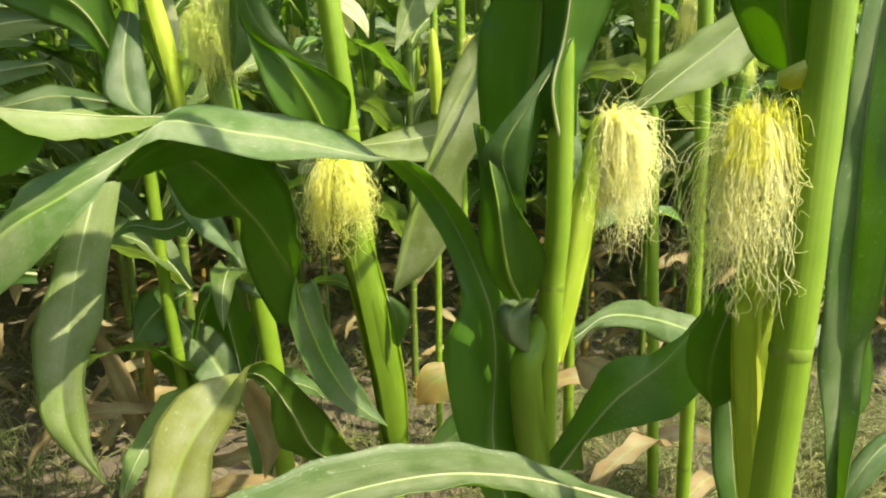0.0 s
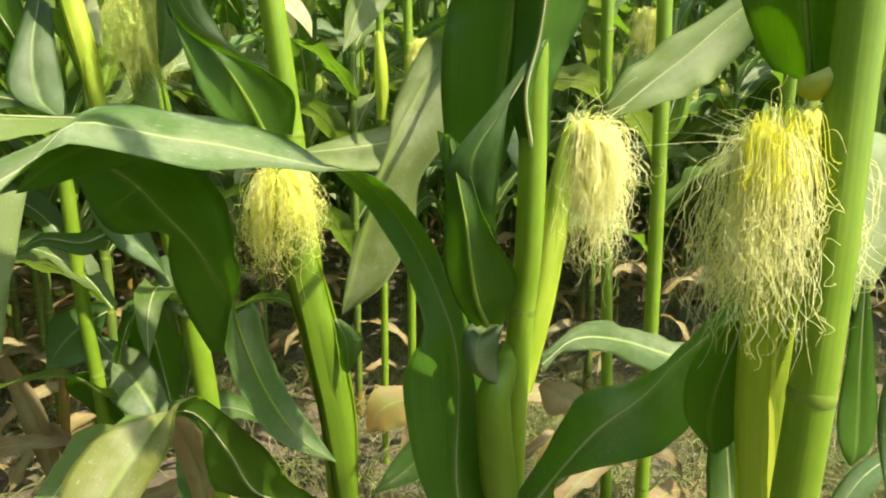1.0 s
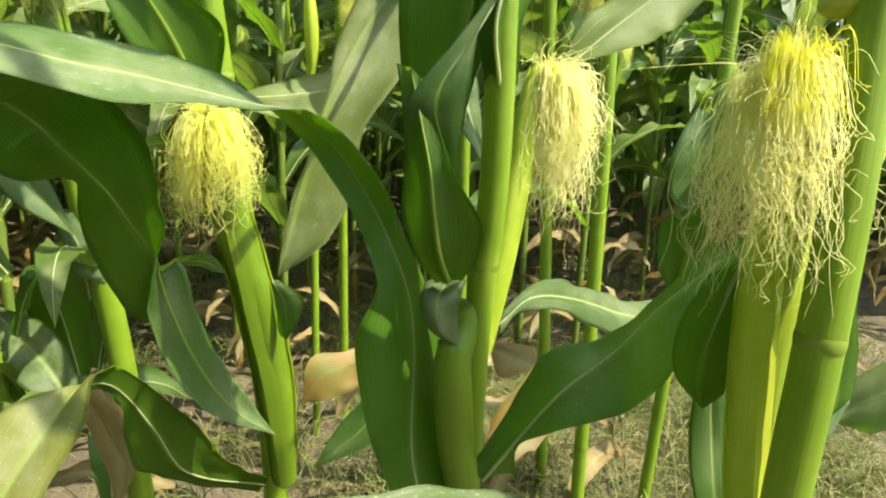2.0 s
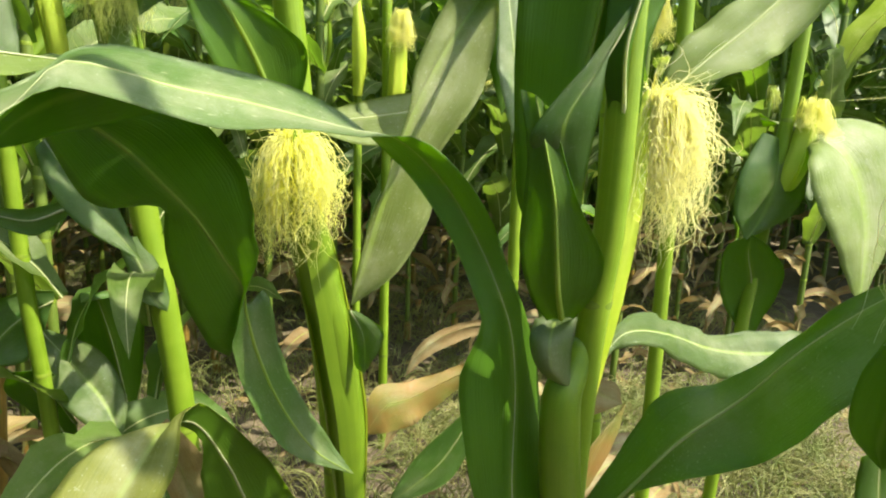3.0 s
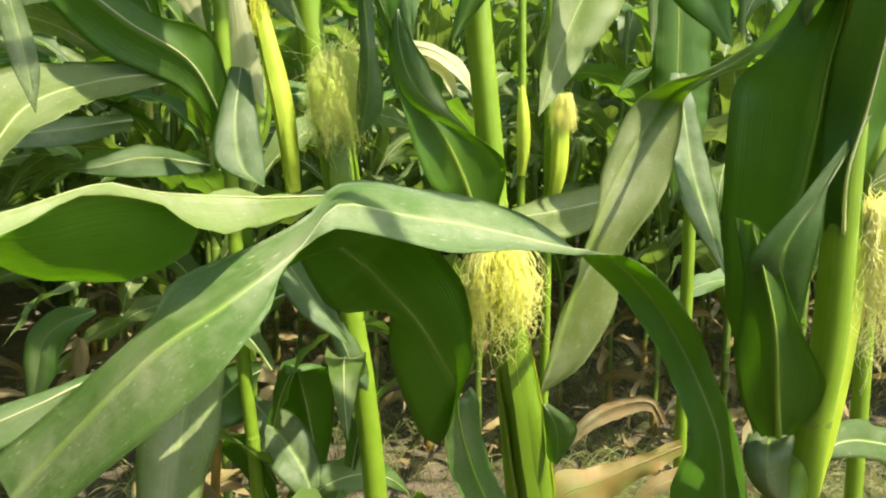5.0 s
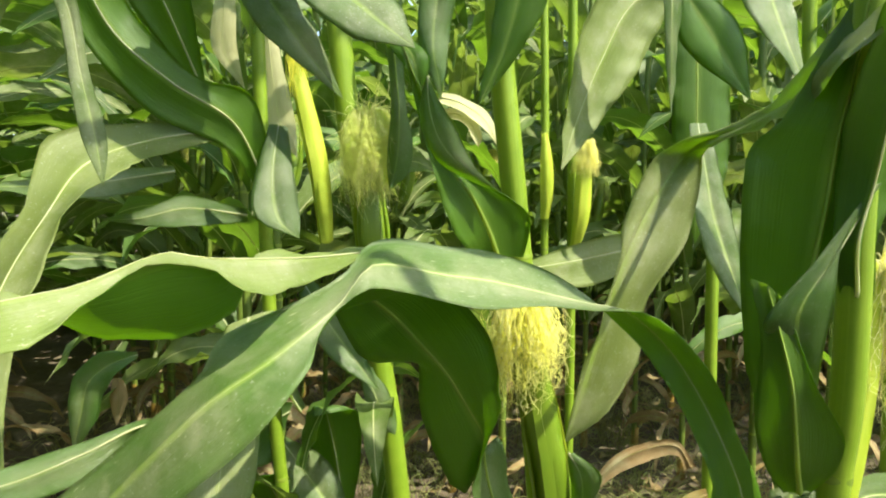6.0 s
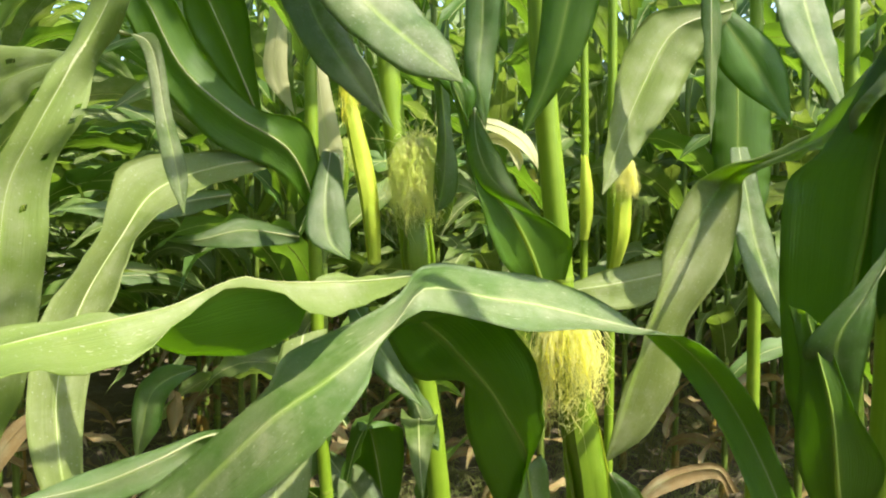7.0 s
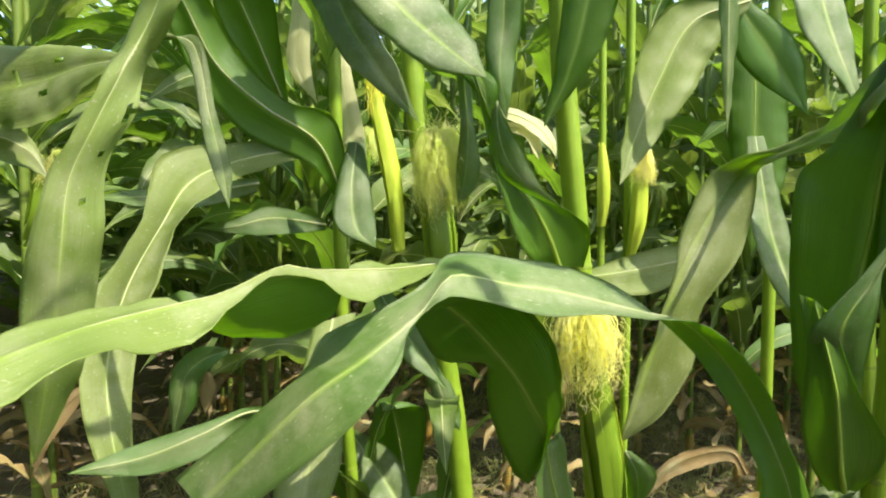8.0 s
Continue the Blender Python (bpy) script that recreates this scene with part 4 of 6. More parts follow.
# wavy pale leaf behind the second cob
leaf(plant_b, GREEN, [
    ((0.156, 0.720, 0.701), (0.001, 0.000, -0.012), (-0.001, 0.000, 0.012)),
    ((0.207, 0.760, 0.715), (-0.020, -0.020, -0.009), (0.019, 0.030, 0.010)),
    ((0.281, 0.800, 0.696), (-0.025, -0.030, -0.006), (0.018, 0.030, 0.009)),
    ((0.366, 0.830, 0.662), (-0.022, -0.030, -0.020), (0.017, 0.030, 0.009)),
    ((0.463, 0.860, 0.640), (-0.022, -0.030, -0.018), (0.021, 0.030, 0.022)),
    ((0.548, 0.880, 0.636), (-0.017, -0.020, -0.009), (0.015, 0.020, 0.015)),
    ((0.646, 0.900, 0.637), (0.000, 0.000, 0.000), (0.000, 0.000, 0.000)),
], up=1, dusty=1)
# leaf rising behind the second cob
leaf(plant_b, GREEN, [
    ((0.207, 0.750, 0.946), (0.013, 0.030, -0.000), (-0.015, -0.035, 0.000)),
    ((0.238, 0.770, 0.970), (0.004, 0.030, 0.008), (-0.013, -0.035, -0.005)),
    ((0.280, 0.780, 1.003), (-0.014, 0.030, 0.019), (-0.008, -0.035, -0.019)),
    ((0.333, 0.790, 1.041), (-0.022, 0.030, 0.014), (-0.006, -0.035, -0.043)),
    ((0.391, 0.800, 1.088), (-0.014, 0.030, 0.006), (-0.025, -0.035, -0.063)),
    ((0.468, 0.800, 1.143), (-0.002, 0.030, 0.024), (-0.023, -0.035, -0.037)),
    ((0.562, 0.800, 1.184), (0.000, 0.000, 0.000), (0.000, 0.000, 0.000)),
], dusty=2, up=-1)
# upright dark leaf
leaf(plant_b, GREEN, [
    ((0.086, 0.655, 0.772), (-0.019, 0.000, -0.003), (0.013, 0.000, 0.000)),
    ((0.079, 0.650, 0.816), (-0.022, 0.020, -0.002), (0.020, -0.010, 0.009)),
    ((0.077, 0.650, 0.874), (-0.025, 0.030, -0.012), (0.005, -0.020, 0.005)),
    ((0.084, 0.650, 0.940), (-0.042, 0.030, -0.003), (0.012, 0.000, -0.004)),
    ((0.097, 0.650, 1.017), (-0.057, 0.030, 0.011), (0.037, 0.015, 0.009)),
    ((0.101, 0.645, 1.069), (-0.053, 0.035, 0.001), (0.048, 0.020, 0.006)),
    ((0.106, 0.640, 1.108), (-0.034, 0.035, -0.012), (0.052, 0.020, 0.010)),
    ((0.110, 0.635, 1.146), (-0.013, 0.030, 0.002), (0.050, 0.015, 0.008)),
    ((0.114, 0.630, 1.190), (-0.001, 0.020, -0.003), (0.033, 0.010, 0.012)),
    ((0.118, 0.610, 1.240), (0.000, 0.000, 0.000), (0.000, 0.000, 0.000)),
], below=True, rib=0.0036, up=1)
# folded edge of the upright leaf
leaf(plant_b, GREEN, [
    ((0.125, 0.630, 1.035), (-0.004, 0.000, -0.002), (0.004, 0.000, 0.002)),
    ((0.089, 0.620, 0.978), (-0.015, 0.000, -0.004), (0.006, 0.000, 0.011)),
    ((0.061, 0.615, 0.935), (-0.023, 0.010, -0.010), (0.026, 0.000, 0.009)),
    ((0.064, 0.620, 0.904), (-0.014, 0.010, 0.003), (0.019, 0.000, -0.002)),
    ((0.085, 0.630, 0.867), (0.000, 0.000, 0.000), (0.000, 0.000, 0.000)),
], up=1, dusty=3)
# top leaf sheath
leaf(plant_b, GREEN, [
    ((0.118, 0.637, 0.942), (-0.008, 0.010, -0.001), (0.019, 0.010, 0.001)),
    ((0.108, 0.622, 0.990), (-0.009, 0.020, -0.007), (0.032, 0.025, 0.008)),
    ((0.118, 0.622, 1.034), (-0.016, 0.020, 0.010), (0.039, 0.030, 0.008)),
    ((0.123, 0.615, 1.086), (-0.026, 0.010, 0.012), (0.050, 0.030, 0.004)),
    ((0.123, 0.600, 1.152), (-0.021, 0.000, 0.001), (0.036, 0.020, 0.005)),
    ((0.098, 0.550, 1.208), (0.000, 0.000, 0.000), (0.000, 0.000, 0.000)),
])
# cupped leaf at the node
leaf(plant_b, GREEN, [
    ((0.084, 0.660, 0.769), (-0.022, -0.005, 0.001), (0.015, -0.010, 0.003)),
    ((0.069, 0.635, 0.756), (-0.012, 0.015, -0.003), (0.023, 0.005, 0.002)),
    ((0.070, 0.630, 0.735), (-0.008, 0.015, -0.002), (0.021, 0.010, 0.001)),
    ((0.083, 0.635, 0.720), (-0.006, 0.005, -0.001), (0.010, 0.005, 0.000)),
    ((0.098, 0.640, 0.710), (0.000, 0.000, 0.000), (0.000, 0.000, 0.000)),
], rib=0.0007, dusty=1, up=1)
# broad leaf at the top
leaf(plant_r, GREEN, [
    ((0.228, 0.420, 0.986), (-0.003, 0.010, 0.003), (0.004, -0.005, 0.002)),
    ((0.226, 0.420, 0.995), (-0.012, 0.020, 0.002), (0.015, -0.010, 0.002)),
    ((0.223, 0.420, 1.011), (-0.017, 0.025, 0.003), (0.026, -0.010, 0.001)),
    ((0.218, 0.420, 1.036), (-0.027, 0.020, 0.005), (0.026, -0.020, -0.004)),
    ((0.216, 0.430, 1.084), (-0.023, 0.020, 0.006), (0.024, -0.020, -0.006)),
    ((0.211, 0.460, 1.161), (-0.022, 0.000, 0.000), (0.026, 0.000, 0.000)),
    ((0.207, 0.550, 1.281), (0.000, 0.000, 0.000), (0.000, 0.000, 0.000)),
], below=True, up=1)
# leaf behind the cob
leaf(plant_r, GREEN, [
    ((0.215, 0.440, 0.842), (-0.015, 0.010, -0.011), (0.011, 0.000, -0.009)),
    ((0.202, 0.445, 0.789), (-0.016, 0.010, 0.006), (0.016, 0.000, -0.005)),
    ((0.202, 0.450, 0.755), (-0.011, 0.010, 0.005), (0.020, 0.000, -0.005)),
    ((0.208, 0.450, 0.738), (0.000, 0.000, 0.000), (0.000, 0.000, 0.000)),
])
# ragged low leaf
leaf(plant_r, GREEN, [
    ((0.227, 0.470, 0.741), (-0.013, 0.000, -0.006), (0.011, 0.000, -0.001)),
    ((0.233, 0.470, 0.703), (-0.017, 0.000, -0.003), (0.019, 0.000, -0.001)),
    ((0.234, 0.460, 0.663), (-0.016, 0.000, 0.001), (0.018, 0.000, -0.002)),
    ((0.241, 0.450, 0.598), (0.000, 0.000, 0.000), (0.000, 0.000, 0.000)),
])
# drooping leaf beside the stalk
leaf(plant_r, GREEN, [
    ((0.307, 0.455, 0.861), (-0.001, 0.000, 0.000), (0.002, 0.000, 0.000)),
    ((0.314, 0.460, 0.824), (-0.008, 0.000, 0.000), (0.008, 0.000, 0.000)),
    ((0.317, 0.460, 0.782), (-0.012, 0.000, 0.000), (0.014, 0.000, 0.000)),
    ((0.316, 0.455, 0.750), (-0.016, 0.000, 0.003), (0.014, 0.000, 0.004)),
    ((0.313, 0.450, 0.731), (-0.010, 0.000, 0.003), (0.010, 0.000, 0.004)),
    ((0.310, 0.450, 0.723), (0.000, 0.000, 0.000), (0.000, 0.000, 0.000)),
], up=-1)
# hanging near leaf
leaf(plant_r, GREEN, [
    ((0.222, 0.330, 1.067), (-0.010, -0.003, -0.001), (0.014, 0.004, 0.001)),
    ((0.206, 0.310, 0.960), (-0.012, -0.003, 0.000), (0.004, -0.015, -0.000)),
    ((0.201, 0.300, 0.893), (-0.016, -0.005, 0.001), (0.007, -0.014, 0.003)),
    ((0.198, 0.295, 0.836), (-0.013, -0.004, 0.002), (0.008, -0.006, 0.002)),
    ((0.200, 0.290, 0.767), (-0.006, -0.002, 0.001), (-0.001, -0.008, 0.005)),
    ((0.207, 0.290, 0.693), (0.000, 0.000, 0.000), (0.000, 0.000, 0.000)),
], dusty=1, up=1)
# torn leaf with insect holes
leaf(plant_w, GREEN, [
    ((-0.544, 0.600, 1.258), (-0.029, 0.020, 0.009), (0.025, 0.000, -0.001)),
    ((-0.562, 0.600, 1.215), (-0.031, 0.020, 0.005), (0.034, -0.010, 0.004)),
    ((-0.581, 0.580, 1.160), (-0.014, -0.012, -0.008), (0.006, 0.030, 0.013)),
    ((-0.598, 0.560, 1.106), (-0.015, -0.012, -0.011), (0.019, 0.030, 0.014)),
    ((-0.616, 0.550, 1.059), (-0.015, -0.012, -0.006), (0.016, 0.030, 0.011)),
    ((-0.622, 0.545, 1.002), (-0.024, -0.012, -0.004), (0.020, 0.030, 0.016)),
    ((-0.635, 0.550, 0.936), (-0.026, -0.012, 0.001), (0.017, 0.030, 0.004)),
    ((-0.657, 0.560, 0.864), (-0.015, -0.012, 0.008), (0.005, 0.030, -0.009)),
    ((-0.689, 0.580, 0.784), (0.000, 0.000, 0.000), (0.000, 0.000, 0.000)),
], holes=((24, 10), (25, 10), (25, 11), (26, 10), (31, 9), (38, 8)), dusty=2, long=80, up=1)
# narrow torn strip
leaf(plant_w, GREEN, [
    ((-0.577, 0.644, 1.209), (0.000, 0.000, 0.007), (-0.000, 0.000, -0.007)),
    ((-0.539, 0.630, 1.193), (-0.005, -0.003, -0.007), (0.005, 0.003, 0.008)),
    ((-0.515, 0.611, 1.127), (-0.007, -0.005, -0.003), (0.005, 0.003, 0.003)),
    ((-0.494, 0.594, 1.070), (-0.008, -0.005, -0.000), (0.007, 0.004, 0.000)),
    ((-0.482, 0.582, 1.033), (0.000, 0.000, 0.000), (0.000, 0.000, 0.000)),
], dusty=1)
# long arching leaf
leaf(plant_e, GREEN, [
    ((-0.548, 1.023, 1.128), (-0.002, -0.001, -0.007), (-0.003, -0.002, 0.009)),
    ((-0.628, 0.946, 1.107), (0.006, -0.034, -0.031), (-0.013, 0.030, 0.028)),
    ((-0.687, 0.887, 1.071), (0.051, -0.008, -0.008), (-0.047, 0.011, 0.040)),
    ((-0.698, 0.824, 1.008), (0.033, -0.007, 0.006), (-0.033, 0.007, 0.011)),
    ((-0.712, 0.767, 0.931), (0.041, -0.002, 0.008), (-0.047, -0.001, -0.012)),
    ((-0.701, 0.710, 0.852), (0.025, 0.016, -0.003), (-0.024, -0.016, -0.003)),
    ((-0.675, 0.675, 0.784), (0.018, 0.012, -0.003), (-0.021, -0.014, 0.004)),
    ((-0.639, 0.648, 0.707), (0.010, 0.006, 0.004), (-0.012, -0.008, 0.009)),
    ((-0.626, 0.636, 0.652), (0.000, 0.000, 0.000), (0.000, 0.000, 0.000)),
], dusty=2, up=-1)
# dark overhanging leaf
leaf(plant_c, GREEN, [
    ((-0.515, 1.050, 1.058), (-0.013, 0.000, -0.009), (0.013, 0.000, 0.014)),
    ((-0.540, 1.000, 1.136), (-0.014, 0.000, -0.035), (0.022, 0.020, 0.040)),
    ((-0.602, 0.950, 1.182), (-0.032, 0.000, -0.040), (0.023, 0.020, 0.014)),
    ((-0.665, 0.920, 1.244), (-0.034, 0.000, -0.019), (0.019, 0.020, 0.027)),
    ((-0.712, 0.900, 1.344), (-0.027, 0.000, -0.023), (0.030, 0.000, 0.014)),
    ((-0.791, 0.880, 1.433), (0.000, 0.000, 0.000), (0.000, 0.000, 0.000)),
], up=1)
# upper dark leaf
leaf(plant_e, GREEN, [
    ((-0.654, 1.150, 1.224), (-0.011, 0.000, 0.000), (0.011, 0.000, -0.000)),
    ((-0.687, 1.120, 1.328), (-0.037, 0.000, -0.023), (0.039, 0.000, 0.009)),
    ((-0.713, 1.100, 1.400), (-0.044, 0.000, -0.022), (0.057, 0.000, 0.007)),
    ((-0.736, 1.050, 1.494), (0.000, 0.000, 0.000), (0.000, 0.000, 0.000)),
], up=1)
# hanging leaf tip
leaf(plant_c, GREEN, [
    ((-0.530, 0.933, 1.473), (-0.026, -0.020, -0.015), (0.027, 0.020, 0.016)),
    ((-0.463, 0.886, 1.299), (-0.027, -0.021, -0.009), (0.030, 0.022, 0.005)),
    ((-0.413, 0.882, 1.221), (-0.028, -0.020, -0.004), (0.023, 0.016, 0.003)),
    ((-0.359, 0.896, 1.149), (0.000, 0.000, 0.000), (0.000, 0.000, 0.000)),
], dusty=1, up=1)
# pale hanging leaf
leaf(plant_m, GREEN, [
    ((0.166, 1.197, 1.387), (-0.005, -0.003, -0.015), (-0.000, 0.000, 0.014)),
    ((0.062, 1.155, 1.343), (0.054, 0.031, -0.020), (-0.045, -0.027, 0.019)),
    ((-0.003, 1.102, 1.235), (0.069, 0.040, 0.001), (-0.039, -0.023, 0.018)),
    ((-0.046, 1.061, 1.137), (0.039, 0.023, 0.002), (-0.018, -0.011, -0.005)),
    ((-0.071, 1.029, 1.067), (0.000, 0.000, 0.000), (0.000, 0.000, 0.000)),
], dusty=2, up=-1)
# edge-on leaf
leaf(plant_m, GREEN, [
    ((0.067, 1.000, 1.445), (-0.011, 0.000, 0.001), (0.017, 0.020, 0.008)),
    ((0.072, 1.000, 1.281), (-0.012, 0.000, 0.000), (0.018, 0.020, 0.005)),
    ((0.074, 1.000, 1.137), (0.000, 0.000, 0.000), (0.000, 0.000, 0.000)),
])
# dark leaf with bright rib
leaf(plant_m, GREEN, [
    ((0.149, 1.200, 1.374), (-0.007, 0.000, -0.019), (0.018, 0.000, 0.013)),
    ((0.199, 1.200, 1.301), (-0.047, 0.000, -0.020), (0.045, -0.000, 0.013)),
    ((0.267, 1.200, 1.190), (0.000, 0.000, 0.000), (0.000, 0.000, 0.000)),
], below=True, up=-1)
# grey leaf tip
leaf(plant_m, GREEN, [
    ((0.191, 1.045, 1.434), (-0.038, -0.019, -0.014), (0.039, 0.019, 0.014)),
    ((0.207, 0.999, 1.284), (-0.051, -0.025, 0.003), (0.030, 0.014, 0.011)),
    ((0.238, 0.956, 1.155), (0.000, 0.000, 0.000), (0.000, 0.000, 0.000)),
], dusty=1, up=1)
# wilting yellow leaf
leaf(plant_a, YELLOWING, [
    ((0.158, 1.050, 0.578), (-0.003, 0.000, 0.011), (0.003, 0.000, -0.011)),
    ((0.082, 1.040, 0.549), (-0.002, 0.010, 0.012), (0.007, 0.000, -0.023)),
    ((0.022, 1.030, 0.527), (-0.004, 0.010, 0.019), (0.011, 0.000, -0.037)),
    ((-0.023, 1.020, 0.515), (-0.015, 0.010, 0.028), (0.015, 0.000, -0.035)),
    ((-0.052, 1.020, 0.474), (0.000, 0.000, 0.000), (0.000, 0.000, 0.000)),
], ripple=0.012, bulge=0.02)
# grey leaf by the stalk
leaf(plant_c, GREEN, [
    ((-0.461, 1.080, 0.890), (-0.009, -0.006, -0.011), (0.012, 0.008, 0.008)),
    ((-0.423, 1.057, 0.840), (-0.024, -0.015, -0.006), (0.022, 0.013, 0.007)),
    ((-0.379, 1.033, 0.791), (-0.025, -0.015, -0.005), (0.013, 0.007, 0.014)),
    ((-0.336, 1.011, 0.744), (0.000, 0.000, 0.000), (0.000, 0.000, 0.000)),
])
# small curled leaf
leaf(plant_e, GREEN, [
    ((-0.465, 1.150, 0.791), (-0.002, 0.000, -0.013), (-0.001, 0.000, 0.011)),
    ((-0.506, 1.130, 0.776), (0.003, 0.000, -0.021), (-0.003, 0.000, 0.017)),
    ((-0.562, 1.120, 0.785), (0.003, 0.000, -0.012), (-0.001, 0.000, 0.008)),
    ((-0.605, 1.110, 0.757), (0.000, 0.000, 0.000), (0.000, 0.000, 0.000)),
])
# short blunt leaf
leaf(plant_c, GREEN, [
    ((-0.367, 1.070, 0.761), (-0.010, -0.006, -0.007), (0.014, 0.008, 0.003)),
    ((-0.347, 1.060, 0.715), (-0.014, -0.008, -0.006), (0.019, 0.010, 0.006)),
    ((-0.335, 1.055, 0.679), (-0.017, -0.009, 0.003), (0.018, 0.009, 0.006)),
    ((-0.317, 1.050, 0.663), (0.000, 0.000, 0.000), (0.000, 0.000, 0.000)),
])
# dark leaf low in the row
leaf(plant_e, GREEN, [
    ((-0.457, 1.330, 0.392), (-0.010, 0.000, 0.000), (0.012, 0.000, -0.000)),
    ((-0.469, 1.330, 0.482), (-0.054, 0.000, 0.012), (0.044, 0.000, 0.011)),
    ((-0.480, 1.320, 0.563), (-0.051, 0.000, 0.021), (0.060, 0.000, 0.021)),
    ((-0.490, 1.300, 0.622), (-0.021, 0.000, -0.000), (0.062, 0.000, -0.005)),
    ((-0.497, 1.260, 0.618), (0.000, 0.000, 0.000), (0.000, 0.000, 0.000)),
])
# drooping leaf low in the row
leaf(plant_e, GREEN, [
    ((-0.587, 1.325, 0.551), (-0.009, -0.005, -0.020), (0.012, 0.007, -0.002)),
    ((-0.517, 1.278, 0.493), (-0.040, -0.023, -0.021), (0.034, 0.018, 0.024)),
    ((-0.462, 1.242, 0.434), (-0.047, -0.027, 0.009), (0.025, 0.013, 0.014)),
    ((-0.437, 1.207, 0.378), (0.000, 0.000, 0.000), (0.000, 0.000, 0.000)),
], dusty=1)
# dark leaf in the shade
leaf(plant_e, GREEN, [
    ((-0.568, 1.340, 0.599), (-0.008, 0.000, -0.021), (0.007, 0.000, 0.019)),
    ((-0.607, 1.320, 0.579), (0.016, 0.000, -0.061), (-0.007, 0.000, 0.042)),
    ((-0.639, 1.300, 0.549), (0.025, 0.000, -0.048), (-0.022, 0.000, 0.041)),
    ((-0.666, 1.280, 0.505), (0.000, 0.000, 0.000), (0.000, 0.000, 0.000)),
])
# low dark leaf
leaf(plant_e, GREEN, [
    ((-0.541, 1.300, 0.330), (-0.010, 0.000, 0.000), (0.012, 0.000, -0.000)),
    ((-0.564, 1.280, 0.413), (-0.028, 0.000, 0.001), (0.030, 0.000, 0.010)),
    ((-0.586, 1.260, 0.481), (-0.037, 0.000, -0.010), (0.033, 0.000, 0.020)),
    ((-0.596, 1.220, 0.518), (0.000, 0.000, 0.000), (0.000, 0.000, 0.000)),
])
# small husk lobe
leaf(plant_a, GREEN, [
    ((-0.081, 0.860, 0.717), (-0.002, 0.000, 0.002), (0.007, 0.000, -0.000)),
    ((-0.068, 0.850, 0.694), (-0.010, 0.010, -0.014), (0.020, -0.010, 0.009)),
    ((-0.065, 0.850, 0.663), (-0.010, 0.010, -0.012), (0.017, -0.010, 0.018)),
    ((-0.066, 0.850, 0.645), (0.000, 0.000, 0.000), (0.000, 0.000, 0.000)),
])
# withered leaf under the speckled one
leaf(plant_a, DRY, [
    ((-0.295, 0.860, 0.589), (-0.005, 0.000, -0.013), (0.013, 0.000, 0.010)),
    ((-0.273, 0.860, 0.540), (-0.019, 0.000, -0.009), (0.028, 0.000, 0.008)),
    ((-0.260, 0.860, 0.485), (-0.018, 0.000, -0.009), (0.016, 0.000, 0.009)),
    ((-0.275, 0.860, 0.434), (0.000, 0.000, 0.000), (0.000, 0.000, 0.000)),
])
# withered scrap by the stalk
leaf(plant_b, DRY, [
    ((0.183, 0.820, 0.634), (-0.004, 0.000, -0.004), (0.004, 0.000, 0.005)),
    ((0.214, 0.820, 0.617), (-0.018, 0.000, -0.027), (0.018, 0.000, 0.013)),
    ((0.244, 0.820, 0.602), (0.000, 0.000, 0.000), (0.000, 0.000, 0.000)),
])
# pale split leaf
leaf(plant_b, YELLOWING, [
    ((0.212, 0.760, 0.631), (-0.003, 0.000, -0.006), (0.002, 0.000, 0.005)),
    ((0.183, 0.750, 0.591), (-0.014, 0.000, -0.006), (0.017, 0.000, 0.003)),
    ((0.158, 0.740, 0.543), (-0.007, 0.000, -0.003), (0.010, 0.000, 0.003)),
])
# dark leaf near the ground
leaf(plant_b, GREEN, [
    ((0.068, 0.860, 0.579), (-0.015, 0.000, 0.001), (0.011, 0.000, -0.009)),
    ((0.027, 0.860, 0.516), (-0.030, 0.010, 0.001), (0.015, 0.000, -0.022)),
    ((-0.039, 0.860, 0.464), (0.000, 0.000, 0.000), (0.000, 0.000, 0.000)),
])
# pale drooping blade
leaf(plant_g, GREEN, [
    ((0.712, 1.247, 0.953), (-0.002, 0.000, 0.010), (0.011, 0.003, -0.016)),
    ((0.772, 1.192, 0.933), (-0.022, -0.023, -0.023), (0.015, 0.027, 0.018)),
    ((0.818, 1.140, 0.882), (-0.120, -0.046, -0.013), (0.137, 0.065, 0.062)),
    ((0.834, 1.097, 0.772), (-0.114, -0.042, -0.002), (0.136, 0.055, 0.033)),
    ((0.812, 1.058, 0.633), (0.000, 0.000, 0.000), (0.000, 0.000, 0.000)),
], dusty=2, up=1)
# shaded blade
leaf(plant_g, GREEN, [
    ((0.729, 1.200, 0.913), (-0.044, 0.000, 0.014), (0.049, 0.000, -0.004)),
    ((0.710, 1.180, 0.831), (-0.076, 0.000, 0.020), (0.070, 0.000, 0.001)),
    ((0.680, 1.170, 0.770), (-0.054, 0.000, 0.010), (0.059, 0.000, 0.005)),
    ((0.649, 1.160, 0.735), (0.000, 0.000, 0.000), (0.000, 0.000, 0.000)),
])
# cupped dark blade
leaf(plant_g, GREEN, [
    ((0.710, 1.200, 0.540), (-0.015, 0.000, 0.001), (0.016, 0.000, -0.001)),
    ((0.697, 1.190, 0.646), (-0.049, 0.020, -0.027), (0.053, -0.020, 0.015)),
    ((0.666, 1.170, 0.706), (-0.034, 0.020, 0.007), (0.029, -0.020, 0.015)),
    ((0.659, 1.160, 0.745), (0.000, 0.000, 0.000), (0.000, 0.000, 0.000)),
])
